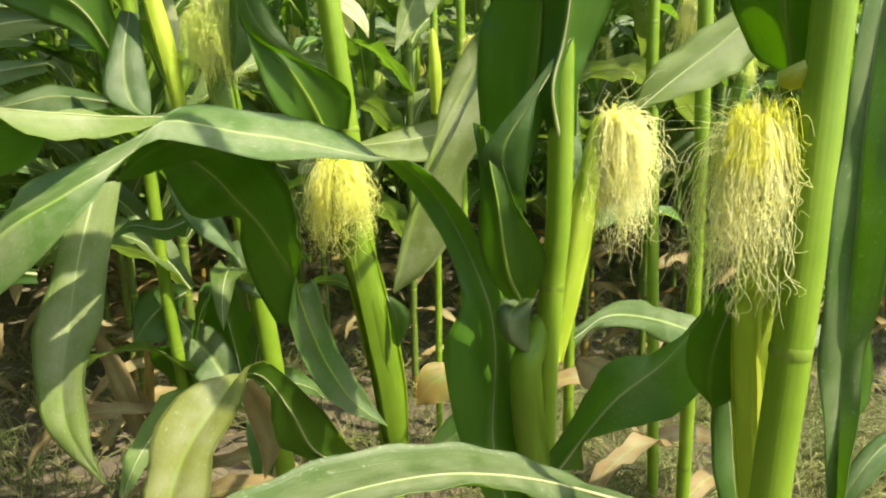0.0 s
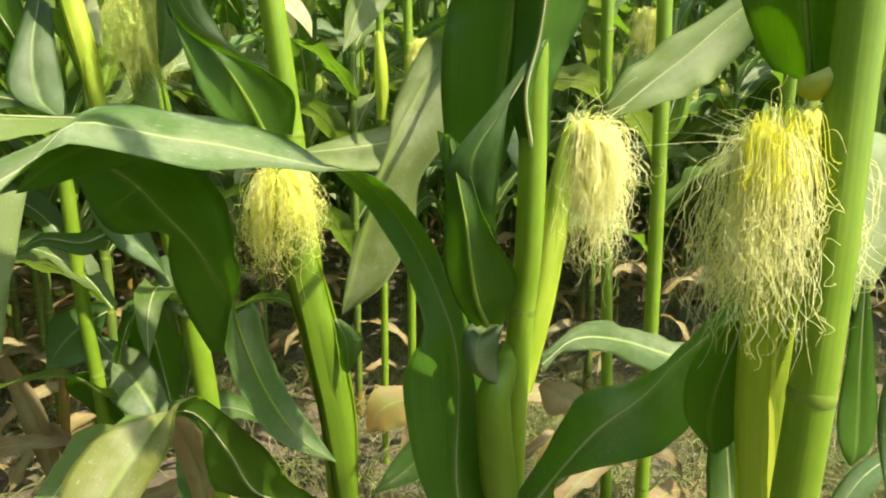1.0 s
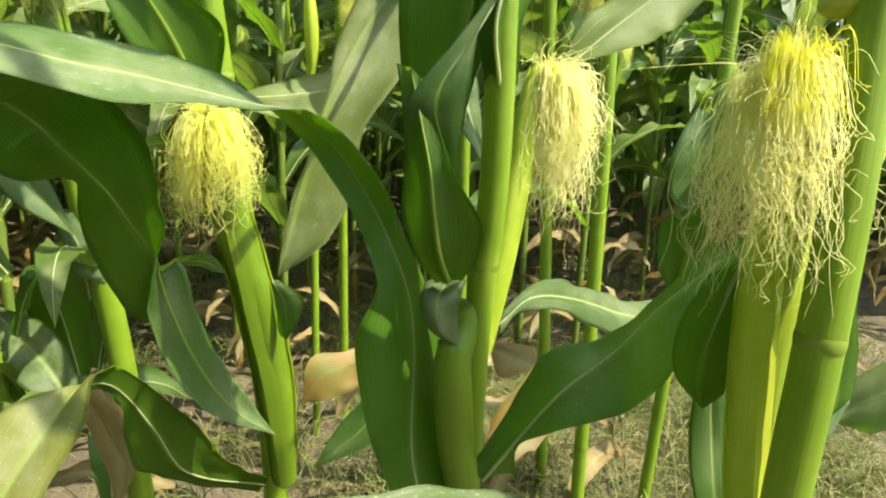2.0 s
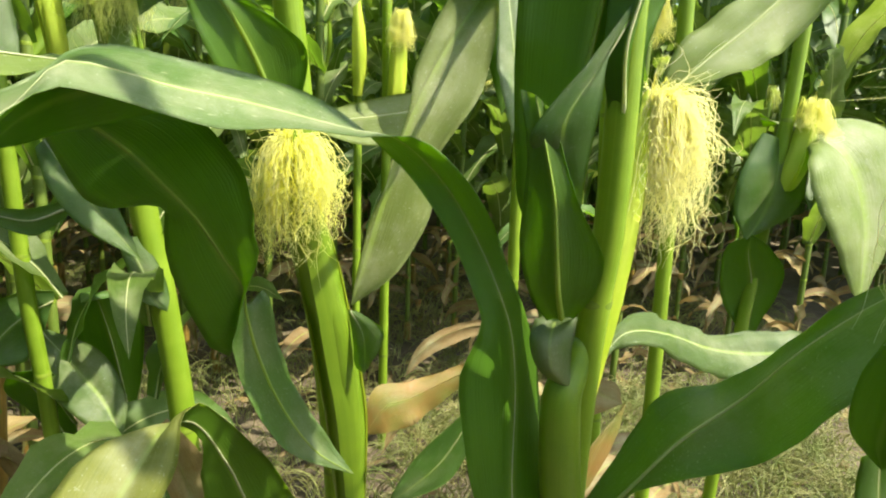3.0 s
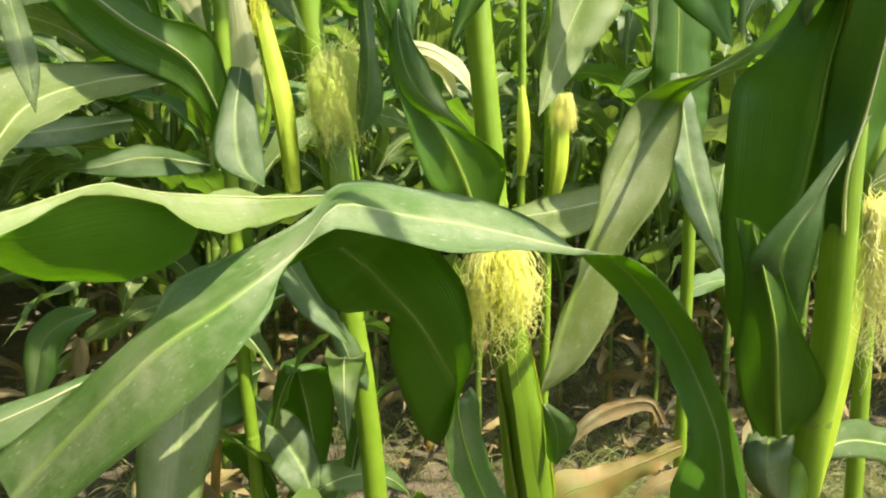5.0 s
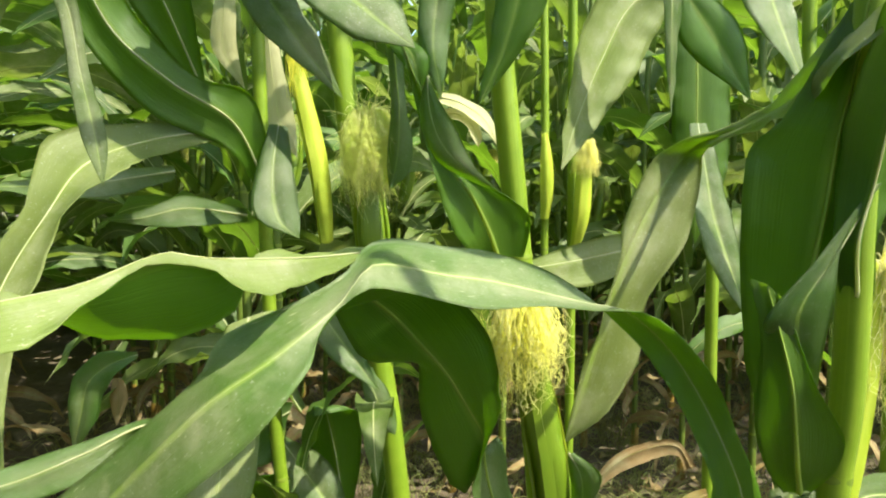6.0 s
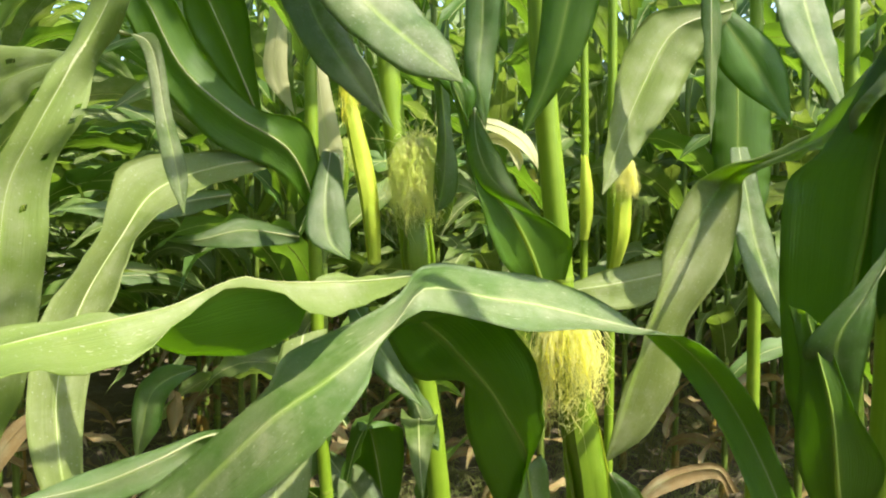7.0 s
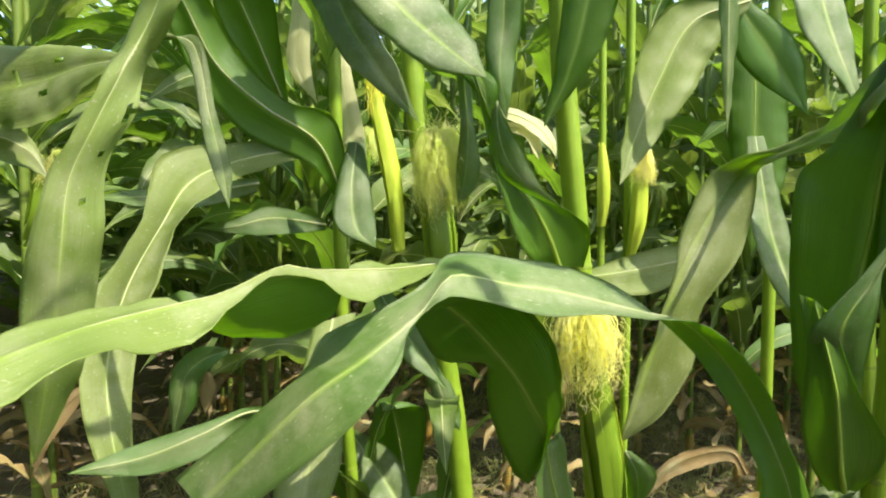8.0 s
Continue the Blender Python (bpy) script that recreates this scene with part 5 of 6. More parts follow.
# grey leaf lying over
leaf(plant_e, GREEN, [
    ((-0.566, 1.120, 1.001), (-0.000, 0.000, -0.010), (0.000, 0.000, 0.010)),
    ((-0.658, 1.100, 1.013), (0.003, -0.020, -0.030), (-0.008, 0.020, 0.020)),
    ((-0.723, 1.070, 0.997), (-0.000, 0.000, -0.010), (0.000, 0.000, 0.012)),
    ((-0.770, 1.050, 0.996), (0.000, 0.000, 0.000), (0.000, 0.000, 0.000)),
])
# slender leaf lying over
leaf(plant_e, GREEN, [
    ((-0.732, 1.220, 1.078), (-0.006, 0.000, -0.018), (-0.005, 0.000, 0.011)),
    ((-0.879, 1.180, 1.055), (0.017, -0.020, -0.027), (-0.017, 0.020, 0.023)),
    ((-1.024, 1.120, 1.048), (0.000, 0.000, 0.000), (0.000, 0.000, 0.000)),
], dusty=1)
# grey blunt leaf
leaf(plant_c, GREEN, [
    ((-0.490, 1.050, 1.138), (-0.012, -0.006, -0.000), (0.012, 0.006, -0.004)),
    ((-0.486, 1.004, 1.056), (-0.025, -0.012, -0.013), (0.027, 0.013, 0.013)),
    ((-0.471, 0.981, 0.997), (-0.025, -0.012, 0.000), (0.027, 0.012, 0.008)),
    ((-0.440, 0.975, 0.971), (0.000, 0.000, 0.000), (0.000, 0.000, 0.000)),
])
# low leaf reaching out
leaf(plant_w, GREEN, [
    ((-0.505, 0.760, 0.782), (-0.000, 0.000, -0.012), (0.000, 0.000, 0.007)),
    ((-0.528, 0.710, 0.798), (-0.002, 0.010, -0.021), (-0.001, 0.000, 0.005)),
    ((-0.562, 0.670, 0.786), (0.012, 0.000, -0.020), (-0.015, 0.010, 0.004)),
    ((-0.613, 0.640, 0.769), (0.011, 0.000, -0.018), (-0.016, 0.010, 0.009)),
    ((-0.671, 0.600, 0.765), (0.000, 0.000, 0.000), (0.000, 0.000, 0.000)),
])
# hanging tip
leaf(plant_e, GREEN, [
    ((-0.795, 1.140, 0.786), (-0.011, 0.000, -0.011), (0.011, 0.000, 0.000)),
    ((-0.839, 1.120, 0.713), (-0.029, 0.000, -0.027), (0.030, 0.000, 0.006)),
    ((-0.858, 1.110, 0.644), (0.000, 0.000, 0.000), (0.000, 0.000, 0.000)),
], dusty=1)
# cream withered leaf
leaf(plant_h, BLEACHED, [
    ((-0.268, 1.410, 1.237), (-0.002, 0.010, 0.012), (0.002, -0.010, -0.013)),
    ((-0.227, 1.400, 1.224), (0.002, 0.020, 0.015), (-0.004, -0.020, -0.017)),
    ((-0.185, 1.400, 1.198), (0.010, 0.020, 0.014), (-0.011, -0.020, -0.013)),
    ((-0.162, 1.390, 1.167), (0.010, 0.020, 0.004), (-0.009, -0.010, -0.004)),
    ((-0.149, 1.390, 1.134), (0.000, 0.000, 0.000), (0.000, 0.000, 0.000)),
], up=-1)
# pale leaf lying behind the arch
leaf(plant_m, GREEN, [
    ((0.066, 1.120, 0.951), (-0.000, -0.010, -0.022), (0.002, 0.010, 0.021)),
    ((0.002, 1.090, 0.939), (-0.007, -0.020, -0.041), (0.017, 0.020, 0.031)),
    ((-0.061, 1.060, 0.930), (-0.007, -0.020, -0.034), (0.007, 0.020, 0.023)),
    ((-0.116, 1.030, 0.925), (-0.005, -0.010, -0.012), (0.001, 0.010, 0.010)),
    ((-0.165, 1.010, 0.918), (0.000, 0.000, 0.000), (0.000, 0.000, 0.000)),
], dusty=2)
# dead leaf hanging low
leaf(plant_m, DRY, [
    ((0.378, 1.750, 0.321), (-0.015, 0.000, -0.008), (0.015, 0.000, 0.003)),
    ((0.334, 1.740, 0.384), (0.001, 0.000, -0.025), (-0.001, 0.000, 0.016)),
    ((0.233, 1.720, 0.376), (0.008, 0.000, -0.031), (-0.008, 0.000, 0.015)),
    ((0.156, 1.700, 0.338), (0.008, 0.000, -0.024), (-0.011, 0.000, 0.015)),
    ((0.107, 1.700, 0.264), (0.000, 0.000, 0.000), (0.000, 0.000, 0.000)),
])
# brown leaf at the foot
leaf(plant_o, DRY, [
    ((-0.674, 1.280, 0.389), (-0.010, 0.000, -0.011), (0.010, 0.000, 0.008)),
    ((-0.614, 1.240, 0.349), (-0.015, 0.000, -0.013), (0.015, 0.000, 0.015)),
    ((-0.573, 1.220, 0.290), (-0.012, 0.000, -0.010), (0.012, 0.000, 0.010)),
    ((-0.569, 1.220, 0.202), (0.000, 0.000, 0.000), (0.000, 0.000, 0.000)),
])
# orange withered leaf
leaf(plant_o, DRY, [
    ((-0.755, 1.300, 0.523), (-0.011, 0.000, -0.006), (0.013, 0.000, 0.002)),
    ((-0.703, 1.280, 0.413), (-0.022, 0.000, -0.013), (0.023, 0.000, 0.015)),
    ((-0.668, 1.260, 0.316), (-0.017, 0.000, -0.013), (0.017, 0.000, 0.010)),
    ((-0.662, 1.250, 0.268), (0.000, 0.000, 0.000), (0.000, 0.000, 0.000)),
])
# lower lobe of the upright leaf
leaf(plant_b, GREEN, [
    ((0.080, 0.640, 0.774), (-0.009, 0.010, -0.004), (0.015, 0.010, -0.003)),
    ((0.067, 0.620, 0.803), (-0.016, 0.020, -0.007), (0.037, 0.010, -0.002)),
    ((0.059, 0.610, 0.841), (-0.021, 0.025, -0.006), (0.044, 0.010, -0.011)),
    ((0.055, 0.610, 0.876), (-0.018, 0.020, -0.004), (0.023, 0.000, -0.008)),
    ((0.049, 0.615, 0.909), (-0.011, 0.015, 0.003), (0.019, -0.005, -0.020)),
    ((0.042, 0.630, 0.954), (-0.010, 0.010, 0.004), (0.010, -0.010, -0.012)),
], below=True, rib=0.0024, up=1)
# dark leaf before the leaning stalk
leaf(plant_a, GREEN, [
    ((-0.124, 0.885, 1.350), (-0.034, 0.015, 0.007), (0.045, -0.005, -0.004)),
    ((-0.136, 0.880, 1.306), (-0.031, 0.015, 0.007), (0.038, -0.010, -0.004)),
    ((-0.150, 0.875, 1.242), (-0.023, 0.015, 0.008), (0.034, -0.005, 0.003)),
    ((-0.165, 0.875, 1.194), (-0.015, 0.010, 0.004), (0.023, 0.000, 0.006)),
    ((-0.179, 0.875, 1.164), (-0.010, 0.005, -0.001), (0.017, 0.005, 0.010)),
    ((-0.191, 0.875, 1.138), (0.000, 0.000, 0.000), (0.000, 0.000, 0.000)),
], below=True, up=-1)
# broad shaded leaf with a bright rib
leaf(plant_m, GREEN, [
    ((0.227, 1.360, 1.371), (-0.034, 0.010, 0.004), (0.051, 0.010, -0.021)),
    ((0.228, 1.350, 1.271), (-0.045, 0.010, 0.003), (0.064, 0.010, -0.010)),
    ((0.227, 1.340, 1.167), (-0.044, 0.010, 0.007), (0.066, 0.010, -0.006)),
    ((0.227, 1.330, 1.057), (-0.033, 0.010, 0.006), (0.055, 0.010, 0.011)),
    ((0.226, 1.330, 0.941), (0.000, 0.000, 0.000), (0.000, 0.000, 0.000)),
], below=True, rib=0.004, up=-1)
# pale withered leaf hanging in the row
leaf(plant_i, BLEACHED, [
    ((-0.779, 1.610, 1.581), (-0.026, 0.010, 0.005), (0.015, 0.010, -0.004)),
    ((-0.785, 1.600, 1.481), (-0.030, 0.010, 0.004), (0.024, 0.010, 0.002)),
    ((-0.789, 1.600, 1.383), (-0.027, 0.000, 0.001), (0.029, 0.010, 0.008)),
    ((-0.740, 1.600, 1.290), (0.000, 0.000, 0.000), (0.000, 0.000, 0.000)),
])
# straw-pale leaf behind the young cob
leaf(plant_i, BLEACHED, [
    ((-0.655, 1.510, 1.426), (-0.017, 0.010, 0.003), (0.014, 0.010, -0.004)),
    ((-0.642, 1.500, 1.306), (-0.025, 0.010, 0.002), (0.025, 0.010, 0.001)),
    ((-0.624, 1.500, 1.193), (-0.030, 0.000, 0.000), (0.029, 0.010, 0.010)),
    ((-0.586, 1.490, 1.119), (0.000, 0.000, 0.000), (0.000, 0.000, 0.000)),
])
# curled brown leaf near the torn ones
leaf(plant_w, DRY, [
    ((-0.921, 0.950, 0.735), (-0.011, 0.010, 0.005), (0.002, 0.000, -0.011)),
    ((-0.952, 0.940, 0.704), (-0.016, 0.010, 0.011), (0.009, 0.000, -0.016)),
    ((-0.978, 0.930, 0.662), (-0.018, 0.010, 0.008), (0.010, 0.000, -0.013)),
    ((-1.001, 0.930, 0.591), (0.000, 0.000, 0.000), (0.000, 0.000, 0.000)),
])
# hanging grey-green leaf low in the row
leaf(plant_e, GREEN, [
    ((-0.704, 1.020, 0.793), (-0.001, 0.000, 0.004), (0.001, 0.000, -0.004)),
    ((-0.742, 1.010, 0.779), (-0.012, 0.000, 0.019), (0.028, -0.010, -0.001)),
    ((-0.769, 1.000, 0.754), (-0.028, 0.010, 0.009), (0.031, -0.010, -0.004)),
    ((-0.777, 0.990, 0.705), (-0.024, 0.010, 0.008), (0.031, -0.010, 0.001)),
    ((-0.791, 0.990, 0.649), (0.000, 0.000, 0.000), (0.000, 0.000, 0.000)),
], up=1)
# orange dry leaf end
leaf(plant_e, DRY, [
    ((-0.847, 1.210, 0.701), (-0.015, 0.010, -0.001), (0.010, 0.000, -0.003)),
    ((-0.842, 1.200, 0.660), (-0.023, 0.010, 0.002), (0.017, 0.000, 0.005)),
    ((-0.848, 1.200, 0.614), (0.000, 0.000, 0.000), (0.000, 0.000, 0.000)),
])
# brown dry leaf end
leaf(plant_e, DRY, [
    ((-0.851, 1.140, 0.604), (-0.022, 0.010, -0.008), (0.016, 0.000, -0.006)),
    ((-0.844, 1.130, 0.566), (-0.020, 0.010, -0.005), (0.011, 0.000, 0.003)),
    ((-0.843, 1.130, 0.531), (0.000, 0.000, 0.000), (0.000, 0.000, 0.000)),
])
# dipping rear margin of the arching leaf
leaf(plant_b, GREEN, [
    ((-0.242, 0.755, 0.940), (0.003, -0.010, 0.014), (-0.003, 0.005, -0.009)),
    ((-0.277, 0.745, 0.950), (0.005, -0.010, 0.019), (0.003, 0.020, -0.024)),
    ((-0.314, 0.735, 0.941), (0.007, -0.020, 0.025), (-0.007, 0.025, -0.029)),
    ((-0.332, 0.700, 0.925), (0.006, -0.010, 0.017), (-0.016, 0.020, -0.022)),
    ((-0.347, 0.670, 0.902), (0.000, 0.000, 0.000), (0.000, 0.000, 0.000)),
], bulge=0.02, rib=0.0004, up=-1)
# leaf arching overhead towards the sun, unseen, added to shade the scarred leaf
leaf(plant_r, GREEN, [
    ((0.310, 0.420, 1.360), (0.004, 0.014, 0.000), (-0.004, -0.014, 0.000)),
    ((0.400, 0.398, 1.430), (0.010, 0.040, 0.004), (-0.010, -0.040, 0.004)),
    ((0.520, 0.370, 1.460), (0.012, 0.050, 0.004), (-0.012, -0.050, 0.004)),
    ((0.635, 0.345, 1.440), (0.012, 0.052, 0.000), (-0.012, -0.052, 0.000)),
    ((0.740, 0.320, 1.380), (0.010, 0.040, 0.000), (-0.010, -0.040, 0.000)),
    ((0.840, 0.300, 1.280), (0.000, 0.000, 0.000), (0.000, 0.000, 0.000)),
])
# long leaf arching overhead, out of view, added to shade the low pale leaf
leaf(plant_b, GREEN, [
    ((0.130, 0.632, 1.440), (0.012, 0.018, 0.010), (-0.012, -0.018, 0.010)),
    ((0.075, 0.595, 1.540), (0.018, 0.030, 0.012), (-0.018, -0.030, 0.010)),
    ((-0.020, 0.540, 1.595), (0.020, 0.036, 0.010), (-0.020, -0.036, 0.006)),
    ((-0.140, 0.470, 1.600), (0.020, 0.036, 0.004), (-0.020, -0.036, 0.000)),
    ((-0.240, 0.410, 1.560), (0.016, 0.028, 0.000), (-0.016, -0.028, 0.000)),
    ((-0.330, 0.350, 1.480), (0.000, 0.000, 0.000), (0.000, 0.000, 0.000)),
])
# pale low leaf beside the near stalk
leaf(plant_r, GREEN, [
    ((0.695, 0.700, 0.611), (0.012, 0.020, 0.024), (-0.012, -0.020, -0.027)),
    ((0.663, 0.720, 0.573), (0.006, 0.020, 0.029), (-0.004, -0.020, -0.037)),
    ((0.636, 0.740, 0.547), (-0.003, 0.010, 0.018), (0.004, -0.010, -0.017)),
    ((0.598, 0.750, 0.538), (0.000, 0.000, 0.000), (0.000, 0.000, 0.000)),
], dusty=2, up=1)
# dark low leaf behind the near stalk
leaf(plant_r, GREEN, [
    ((0.492, 0.600, 0.644), (0.001, 0.000, 0.004), (0.000, 0.000, -0.005)),
    ((0.447, 0.590, 0.623), (0.001, 0.010, 0.008), (0.002, -0.010, -0.012)),
    ((0.415, 0.580, 0.590), (-0.002, 0.010, 0.005), (0.003, -0.010, -0.005)),
    ((0.391, 0.570, 0.547), (0.000, 0.000, 0.000), (0.000, 0.000, 0.000)),
], up=1)
# turned-down tip of the leaf above the bent one
leaf(plant_a, GREEN, [
    ((-0.286, 0.890, 1.216), (-0.019, 0.010, -0.001), (0.018, -0.010, -0.001)),
    ((-0.273, 0.875, 1.200), (-0.020, 0.010, 0.001), (0.022, -0.005, -0.004)),
    ((-0.266, 0.870, 1.181), (-0.012, 0.005, 0.001), (0.015, 0.000, -0.004)),
    ((-0.262, 0.872, 1.155), (0.000, 0.000, 0.000), (0.000, 0.000, 0.000)),
], below=True, up=-1)
# bluish leaf behind the bent one
leaf(plant_c, GREEN, [
    ((-0.249, 1.030, 1.468), (-0.009, 0.000, 0.000), (0.009, 0.000, 0.000)),
    ((-0.249, 1.020, 1.391), (-0.023, 0.000, 0.001), (0.026, 0.000, 0.000)),
    ((-0.250, 1.020, 1.311), (-0.025, 0.000, 0.000), (0.027, 0.000, -0.001)),
    ((-0.254, 1.010, 1.264), (-0.023, 0.010, 0.003), (0.023, 0.010, 0.000)),
    ((-0.253, 1.000, 1.225), (-0.018, 0.010, 0.003), (0.018, 0.010, 0.002)),
    ((-0.246, 1.000, 1.193), (-0.010, 0.000, -0.001), (0.008, 0.000, 0.003)),
    ((-0.243, 1.000, 1.163), (0.000, 0.000, 0.000), (0.000, 0.000, 0.000)),
], up=1)
# dark leaf beside the silk
leaf(plant_c, GREEN, [
    ((-0.302, 1.010, 1.325), (-0.005, 0.000, 0.000), (0.005, 0.000, 0.000)),
    ((-0.309, 1.000, 1.250), (-0.012, 0.010, 0.003), (0.010, 0.010, 0.003)),
    ((-0.306, 1.000, 1.200), (-0.011, 0.010, 0.004), (0.010, 0.010, 0.000)),
    ((-0.301, 0.990, 1.152), (-0.012, 0.010, 0.002), (0.009, 0.010, 0.002)),
    ((-0.302, 0.990, 1.104), (-0.016, 0.010, 0.001), (0.019, 0.010, 0.001)),
    ((-0.307, 0.990, 1.068), (-0.013, 0.010, 0.005), (0.018, 0.010, -0.004)),
    ((-0.315, 0.990, 1.038), (0.000, 0.000, 0.000), (0.000, 0.000, 0.000)),
], below=True, up=1)
# cream strip curling under it
leaf(plant_h, BLEACHED, [
    ((-0.266, 1.410, 1.200), (-0.001, 0.010, 0.013), (0.002, -0.010, -0.013)),
    ((-0.231, 1.400, 1.201), (0.003, 0.020, 0.014), (-0.004, -0.020, -0.014)),
    ((-0.203, 1.400, 1.182), (0.009, 0.020, 0.009), (-0.009, -0.020, -0.009)),
    ((-0.188, 1.390, 1.151), (0.008, 0.020, 0.005), (-0.008, -0.010, -0.006)),
    ((-0.187, 1.390, 1.132), (0.000, 0.000, 0.000), (0.000, 0.000, 0.000)),
], up=-1)
# insect-eaten leaf reaching aside
leaf(plant_w, GREEN, [
    ((-0.657, 0.690, 1.196), (-0.006, 0.010, 0.009), (0.007, -0.010, -0.008)),
    ((-0.725, 0.720, 1.197), (-0.016, 0.020, 0.028), (0.016, -0.020, -0.028)),
    ((-0.807, 0.750, 1.187), (-0.020, 0.020, 0.048), (0.029, -0.030, -0.054)),
    ((-0.889, 0.770, 1.182), (-0.024, 0.020, 0.058), (0.025, -0.020, -0.051)),
    ((-1.026, 0.800, 1.179), (0.000, 0.000, 0.000), (0.000, 0.000, 0.000)),
], holes=((12, 3), (13, 3), (16, 8), (17, 8), (22, 4), (22, 5), (27, 9)), dusty=2, up=1)
# pale leaf end in the sun
leaf(plant_w, GREEN, [
    ((-0.969, 0.810, 1.141), (-0.009, 0.010, 0.029), (0.008, -0.010, -0.029)),
    ((-0.904, 0.810, 1.122), (-0.006, 0.010, 0.027), (0.006, -0.010, -0.031)),
    ((-0.871, 0.810, 1.103), (-0.005, 0.010, 0.016), (0.002, -0.010, -0.020)),
    ((-0.840, 0.800, 1.070), (0.000, 0.000, 0.000), (0.000, 0.000, 0.000)),
], dusty=2, up=-1)

# upper leaves of the same plants, above the eye, which shade the row
for owner, x, y, top in ((plant_b, 0.128, 0.64, 1.75), (plant_a, -0.185, 0.925, 1.8), (plant_r, 0.262, 0.41, 1.7), (plant_c, -0.42, 1.09, 1.8), (plant_e, -0.59, 1.25, 1.8), (plant_n, 0.44, 1.10, 1.6), (plant_m, 0.27, 1.39, 1.8), (plant_f, 0.43, 1.35, 1.8), (plant_w, -0.78, 0.61, 1.8)):
    rng = random.Random(int(1000 * (x + 2)))
    az = math.atan2(ASIDE[1], ASIDE[0]) + rng.uniform(-0.7, 0.7)
    for i in range({plant_b: 0, plant_a: 3, plant_r: 0, plant_n: 0, plant_m: 0}.get(owner, 4)):
        z = 1.32 + (top - 1.32) * i / 3 + (0.3 if owner in (plant_a, plant_b) else 0)
        rows = grown_rows((x, y, z), az + math.pi * (i % 2) + rng.uniform(-0.4, 0.4), rng.uniform(0.5, 0.7), rng.uniform(0.07, 0.09), rng.uniform(55, 75), rng.uniform(-45, 10), rng.uniform(-40, 40), rng)
        grown_leaf(owner, GREEN[i % 2], rows)
    if owner in (plant_c, plant_e):
        for i in range(5):
            z = 0.3 + 0.11 * i
            rows = grown_rows((x + 0.07 * (1 if x < 0 else 0), y, z), az + math.pi * (i % 2) + rng.uniform(-0.7, 0.7), rng.uniform(0.28, 0.42), rng.uniform(0.055, 0.08), rng.uniform(50, 75), rng.uniform(-90, -50), rng.uniform(-90, 90), rng)
            grown_leaf(owner, GREEN[i % 2], rows)
    for i in range(2):
        rows = grown_rows((x, y, 0.18 + 0.16 * i), az + 3.1 * i, 0.34, 0.04, 30, -85, rng.uniform(-120, 120), rng)
        grown_leaf(owner, DRY, rows, 14, 2, 0.012, False)

# ---- the field beyond: plants in rows ----
LABELS = ("green maize plant in the field with dry lower leaves", "maize plant with long arching dusty leaves", "maize plant with upright leaves and a young cob", "maize plant with drooping leaves and brown foot leaves", "dense leafy maize plant in the next row")
rng = random.Random(77)
proto = []
taken = [(0.06, 1.78), (-0.02, 1.74), (-0.70, 1.33), (0.46, 1.10), (0.69, 1.20), (0.30, 1.42), (0.49, 1.36), (-0.54, 1.25), (-0.30, 1.09), (-0.8, 0.6), (-0.085, 0.955), (0.1, 0.675), (0.215, 0.395)]
near, far = [], []
# rows below -2 lie out of view, added to cut the sky's light
for row in range(-7, 15):
    s = -8.0
    while s < 12.0:
        s += rng.uniform(0.18, 0.27)
        p = np.array((0.1, 0.65)) + AHEAD * s + ASIDE * 0.7 * row + np.array((rng.uniform(-0.04, 0.04), rng.uniform(-0.04, 0.04)))
        d = math.hypot(p[0] + 0.1, p[1])
        if any(math.hypot(p[0] - a, p[1] - b) < 0.20 for a, b in taken):
            continue
        if row == 0 and s < 1.0 or row == 1 and s < -0.5 or row == 2 and s < -1.6:
            continue
        if p[0] > 0.62 and p[1] < 1.9 and p[1] > -3:
            continue   # strip beside the row, left without plants to let the sun in
        if row == -1 and s < 1.7 or row == -2 and s < 2.2 or d < 0.75:
            continue
        (near if d < 4.2 and p[1] > -0.3 and abs(p[0]) < 0.9 * p[1] + 1.2 else far).append((p[0], p[1], rng.uniform(0, 6.28), rng.uniform(0.96, 1.10)))
near.sort(key=lambda q: math.hypot(q[0], q[1]))
for i, (x, y, turn, size) in enumerate(near):
    if i < 9:
        grown_plant(x, y, 100 + i, LABELS[i % len(LABELS)], open_side=x > 0.35 and y < 1.5)
    elif i < 17:
        proto.append(grown_plant(x, y, 100 + i, LABELS[i % len(LABELS)], open_side=False))
    else:
        c = copy_thing(proto[(i * 5) % 8], pose(x, y, 0, 0, 0, math.degrees(turn)))
        c.scale = (size, size, size)

# farther plants, too many to count
kinds = []
for k in range(5):
    g = random.Random(500 + k)
    pieces = [tube_data([(0, 0, 0), (0.01, 0, 1.0), (0.03, 0.02, 2.1)], (0.013, 0.012, 0.006), 5, 0, 0, False, 6)]
    az = g.uniform(0, 6)
    for i in range(11):
        z = 0.2 + 0.17 * i
        rows = grown_rows((0, 0, z), az + math.pi * (i % 2) + g.uniform(-0.5, 0.5), g.uniform(0.5, 0.75), g.uniform(0.07, 0.095), g.uniform(48, 72), g.uniform(-85, -20), g.uniform(-60, 60), g)
        v, f, uv, _, _ = blade_data(rows, 8, 1, 0.0, 0.01, k * 20 + i)
        pieces.append((v, f, uv))
    kinds.append(joined(pieces))
pieces = []
for i, (x, y, turn, size) in enumerate(far):
    v, f, uv = kinds[i % 5]
    ca, sb = math.cos(turn), math.sin(turn)
    w = np.column_stack([v[:, 0] * ca - v[:, 1] * sb, v[:, 0] * sb + v[:, 1] * ca, v[:, 2]]) * size * 1.28 + (x, y, 0)
    pieces.append((w, f, uv))
v, f, uv = joined(pieces)
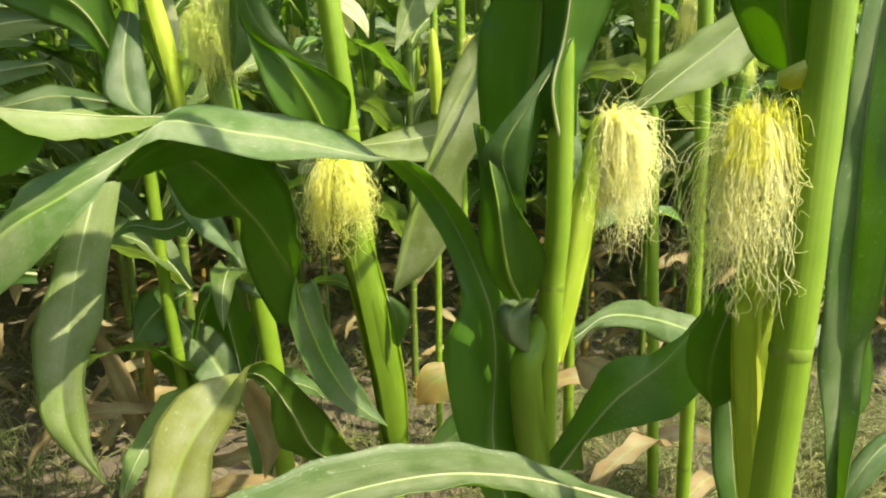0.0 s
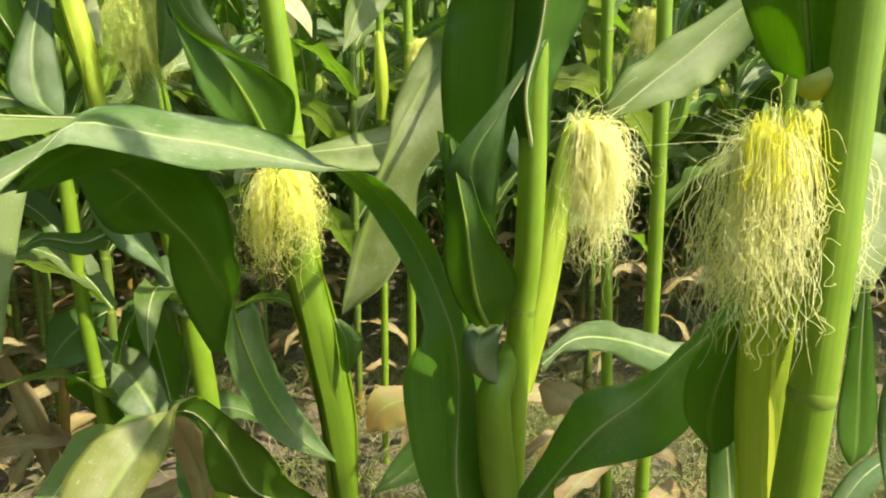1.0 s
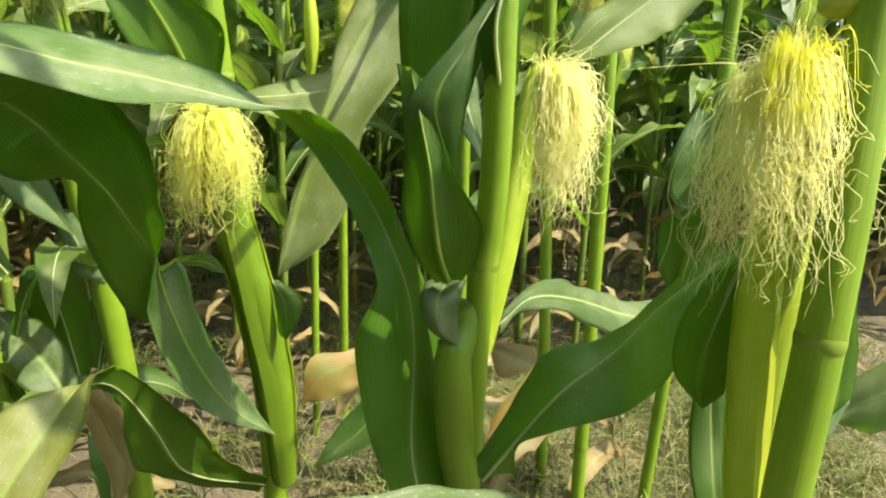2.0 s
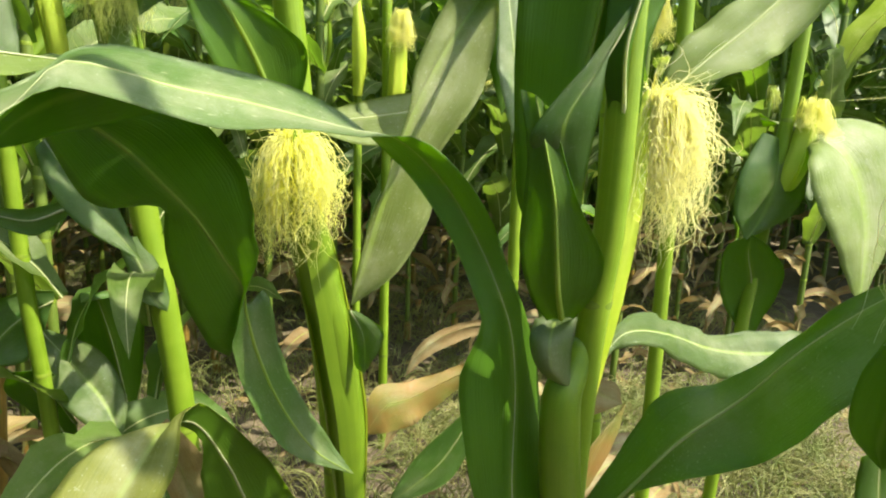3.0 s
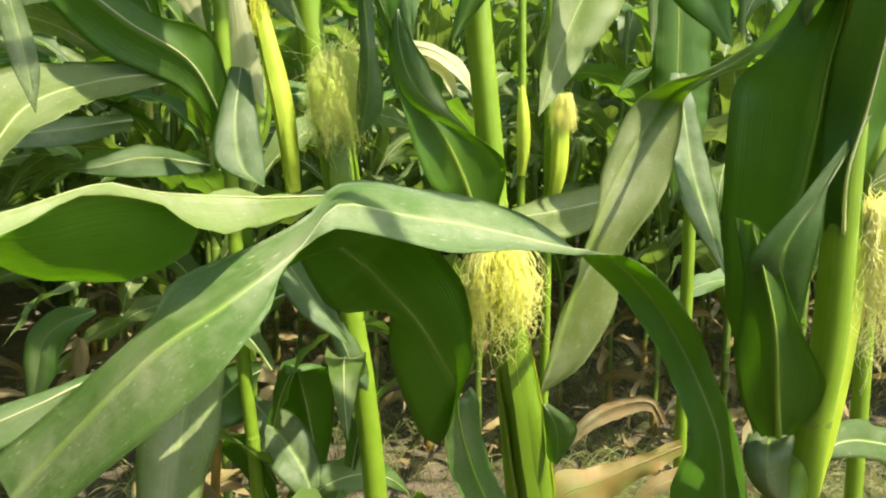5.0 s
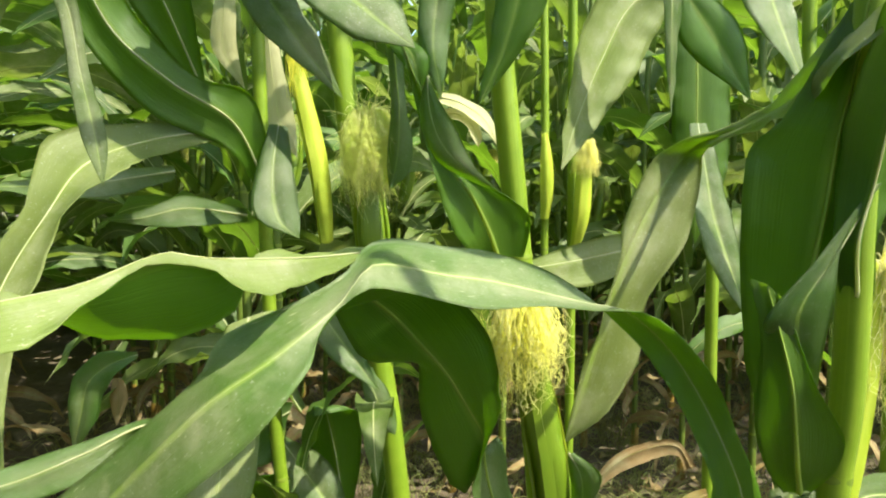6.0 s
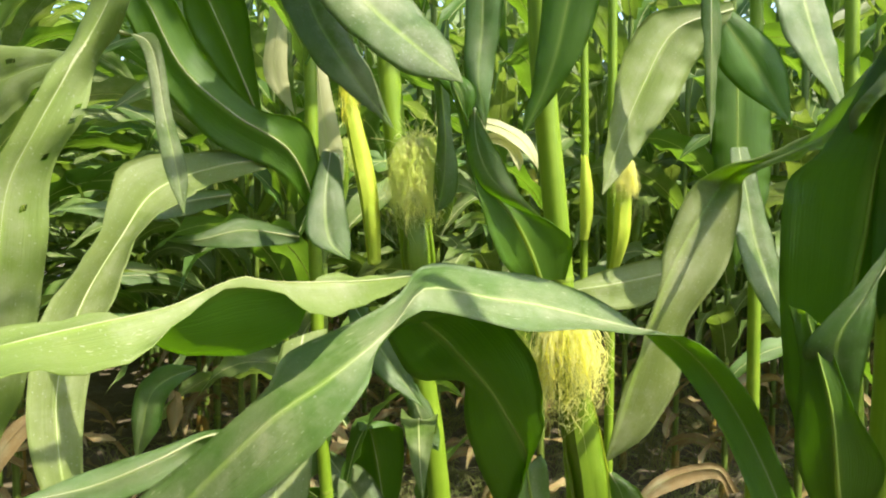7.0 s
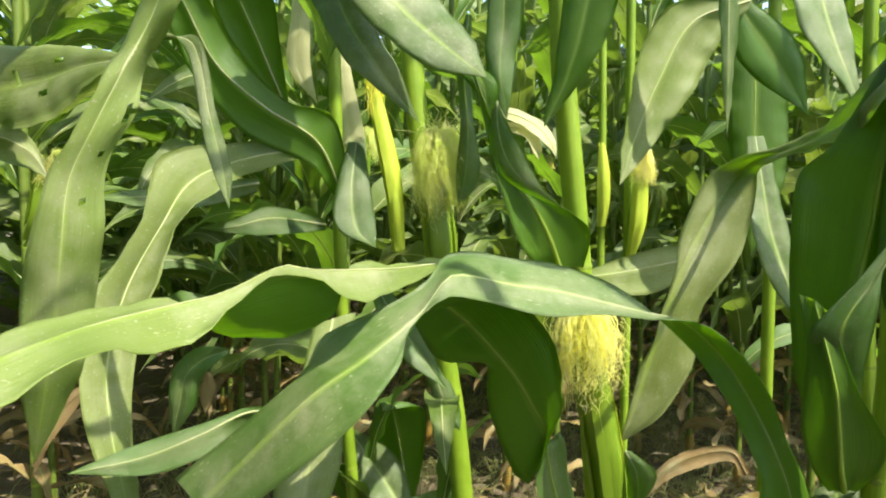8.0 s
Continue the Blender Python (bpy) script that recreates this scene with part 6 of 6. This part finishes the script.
tagged(new("maize_crop", mesh_of("maize_crop", v, f, uv, GREEN[1])), "dense rows of green maize receding into the field", "crop", kind="stuff")

# ---- litter and weeds on the soil ----
def litter():
    g = random.Random(9)
    pieces = []
    for _ in range(900):
        x, y = g.uniform(-2.2, 2.2), g.uniform(0.3, 4.2)
        a, n = g.uniform(0, 6.28), g.uniform(0.04, 0.22)
        rows, q = [], np.array((x, y, 0.035))
        w = g.uniform(0.004, 0.02)
        for i in range(5):
            t = i / 4
            side = np.array((-math.sin(a), math.cos(a), g.uniform(-0.5, 0.5)))
            rows.append((q.copy(), side * w * (1 - abs(2 * t - 0.9) * 0.8), -side * w * (1 - abs(2 * t - 0.9) * 0.8)))
            a += g.uniform(-0.4, 0.4)
            q = q + np.array((math.cos(a), math.sin(a), 0)) * n / 4
            q[2] = 0.03 + abs(g.gauss(0, 0.018))
        v, f, uv, _, _ = blade_data(rows, 6, 1, 0.1, 0.004, g.randint(0, 999))
        pieces.append((v, f, uv))
    v, f, uv = joined(pieces)
    tagged(new("leaf_litter", mesh_of("leaf_litter", v, f, uv, DRY)), "dry brown maize leaf scraps scattered on soil", "leaf litter", kind="stuff")
    pieces = []
    for i in range(1800):
        x, y = (g.uniform(-1.9, 2.2), g.uniform(0.6, 4.2)) if i < 1300 else (g.uniform(0.1, 1.4), g.uniform(0.7, 2.0))
        for _ in range(8):
            a, n = g.uniform(0, 6.28), g.uniform(0.05, 0.18)
            d = np.array((math.cos(a), math.sin(a), 0))
            p0 = np.array((x + g.uniform(-0.03, 0.03), y + g.uniform(-0.03, 0.03), 0.0))
            pts = [p0, p0 + d * n * 0.25 + (0, 0, n * 0.55), p0 + d * n * 0.7 + (0, 0, n * 0.7), p0 + d * n * 1.1 + (0, 0, n * 0.45)]
            pieces.append(tube_data(pts, (0.0013, 0.0012, 0.001, 0.0004), 3, 0, 0, False, 7))
    v, f, uv = joined(pieces)
    tagged(new("weeds", mesh_of("weeds", v, f, uv, WEED)), "thin straw-coloured grass weeds between the rows", "grass", kind="stuff")


litter()
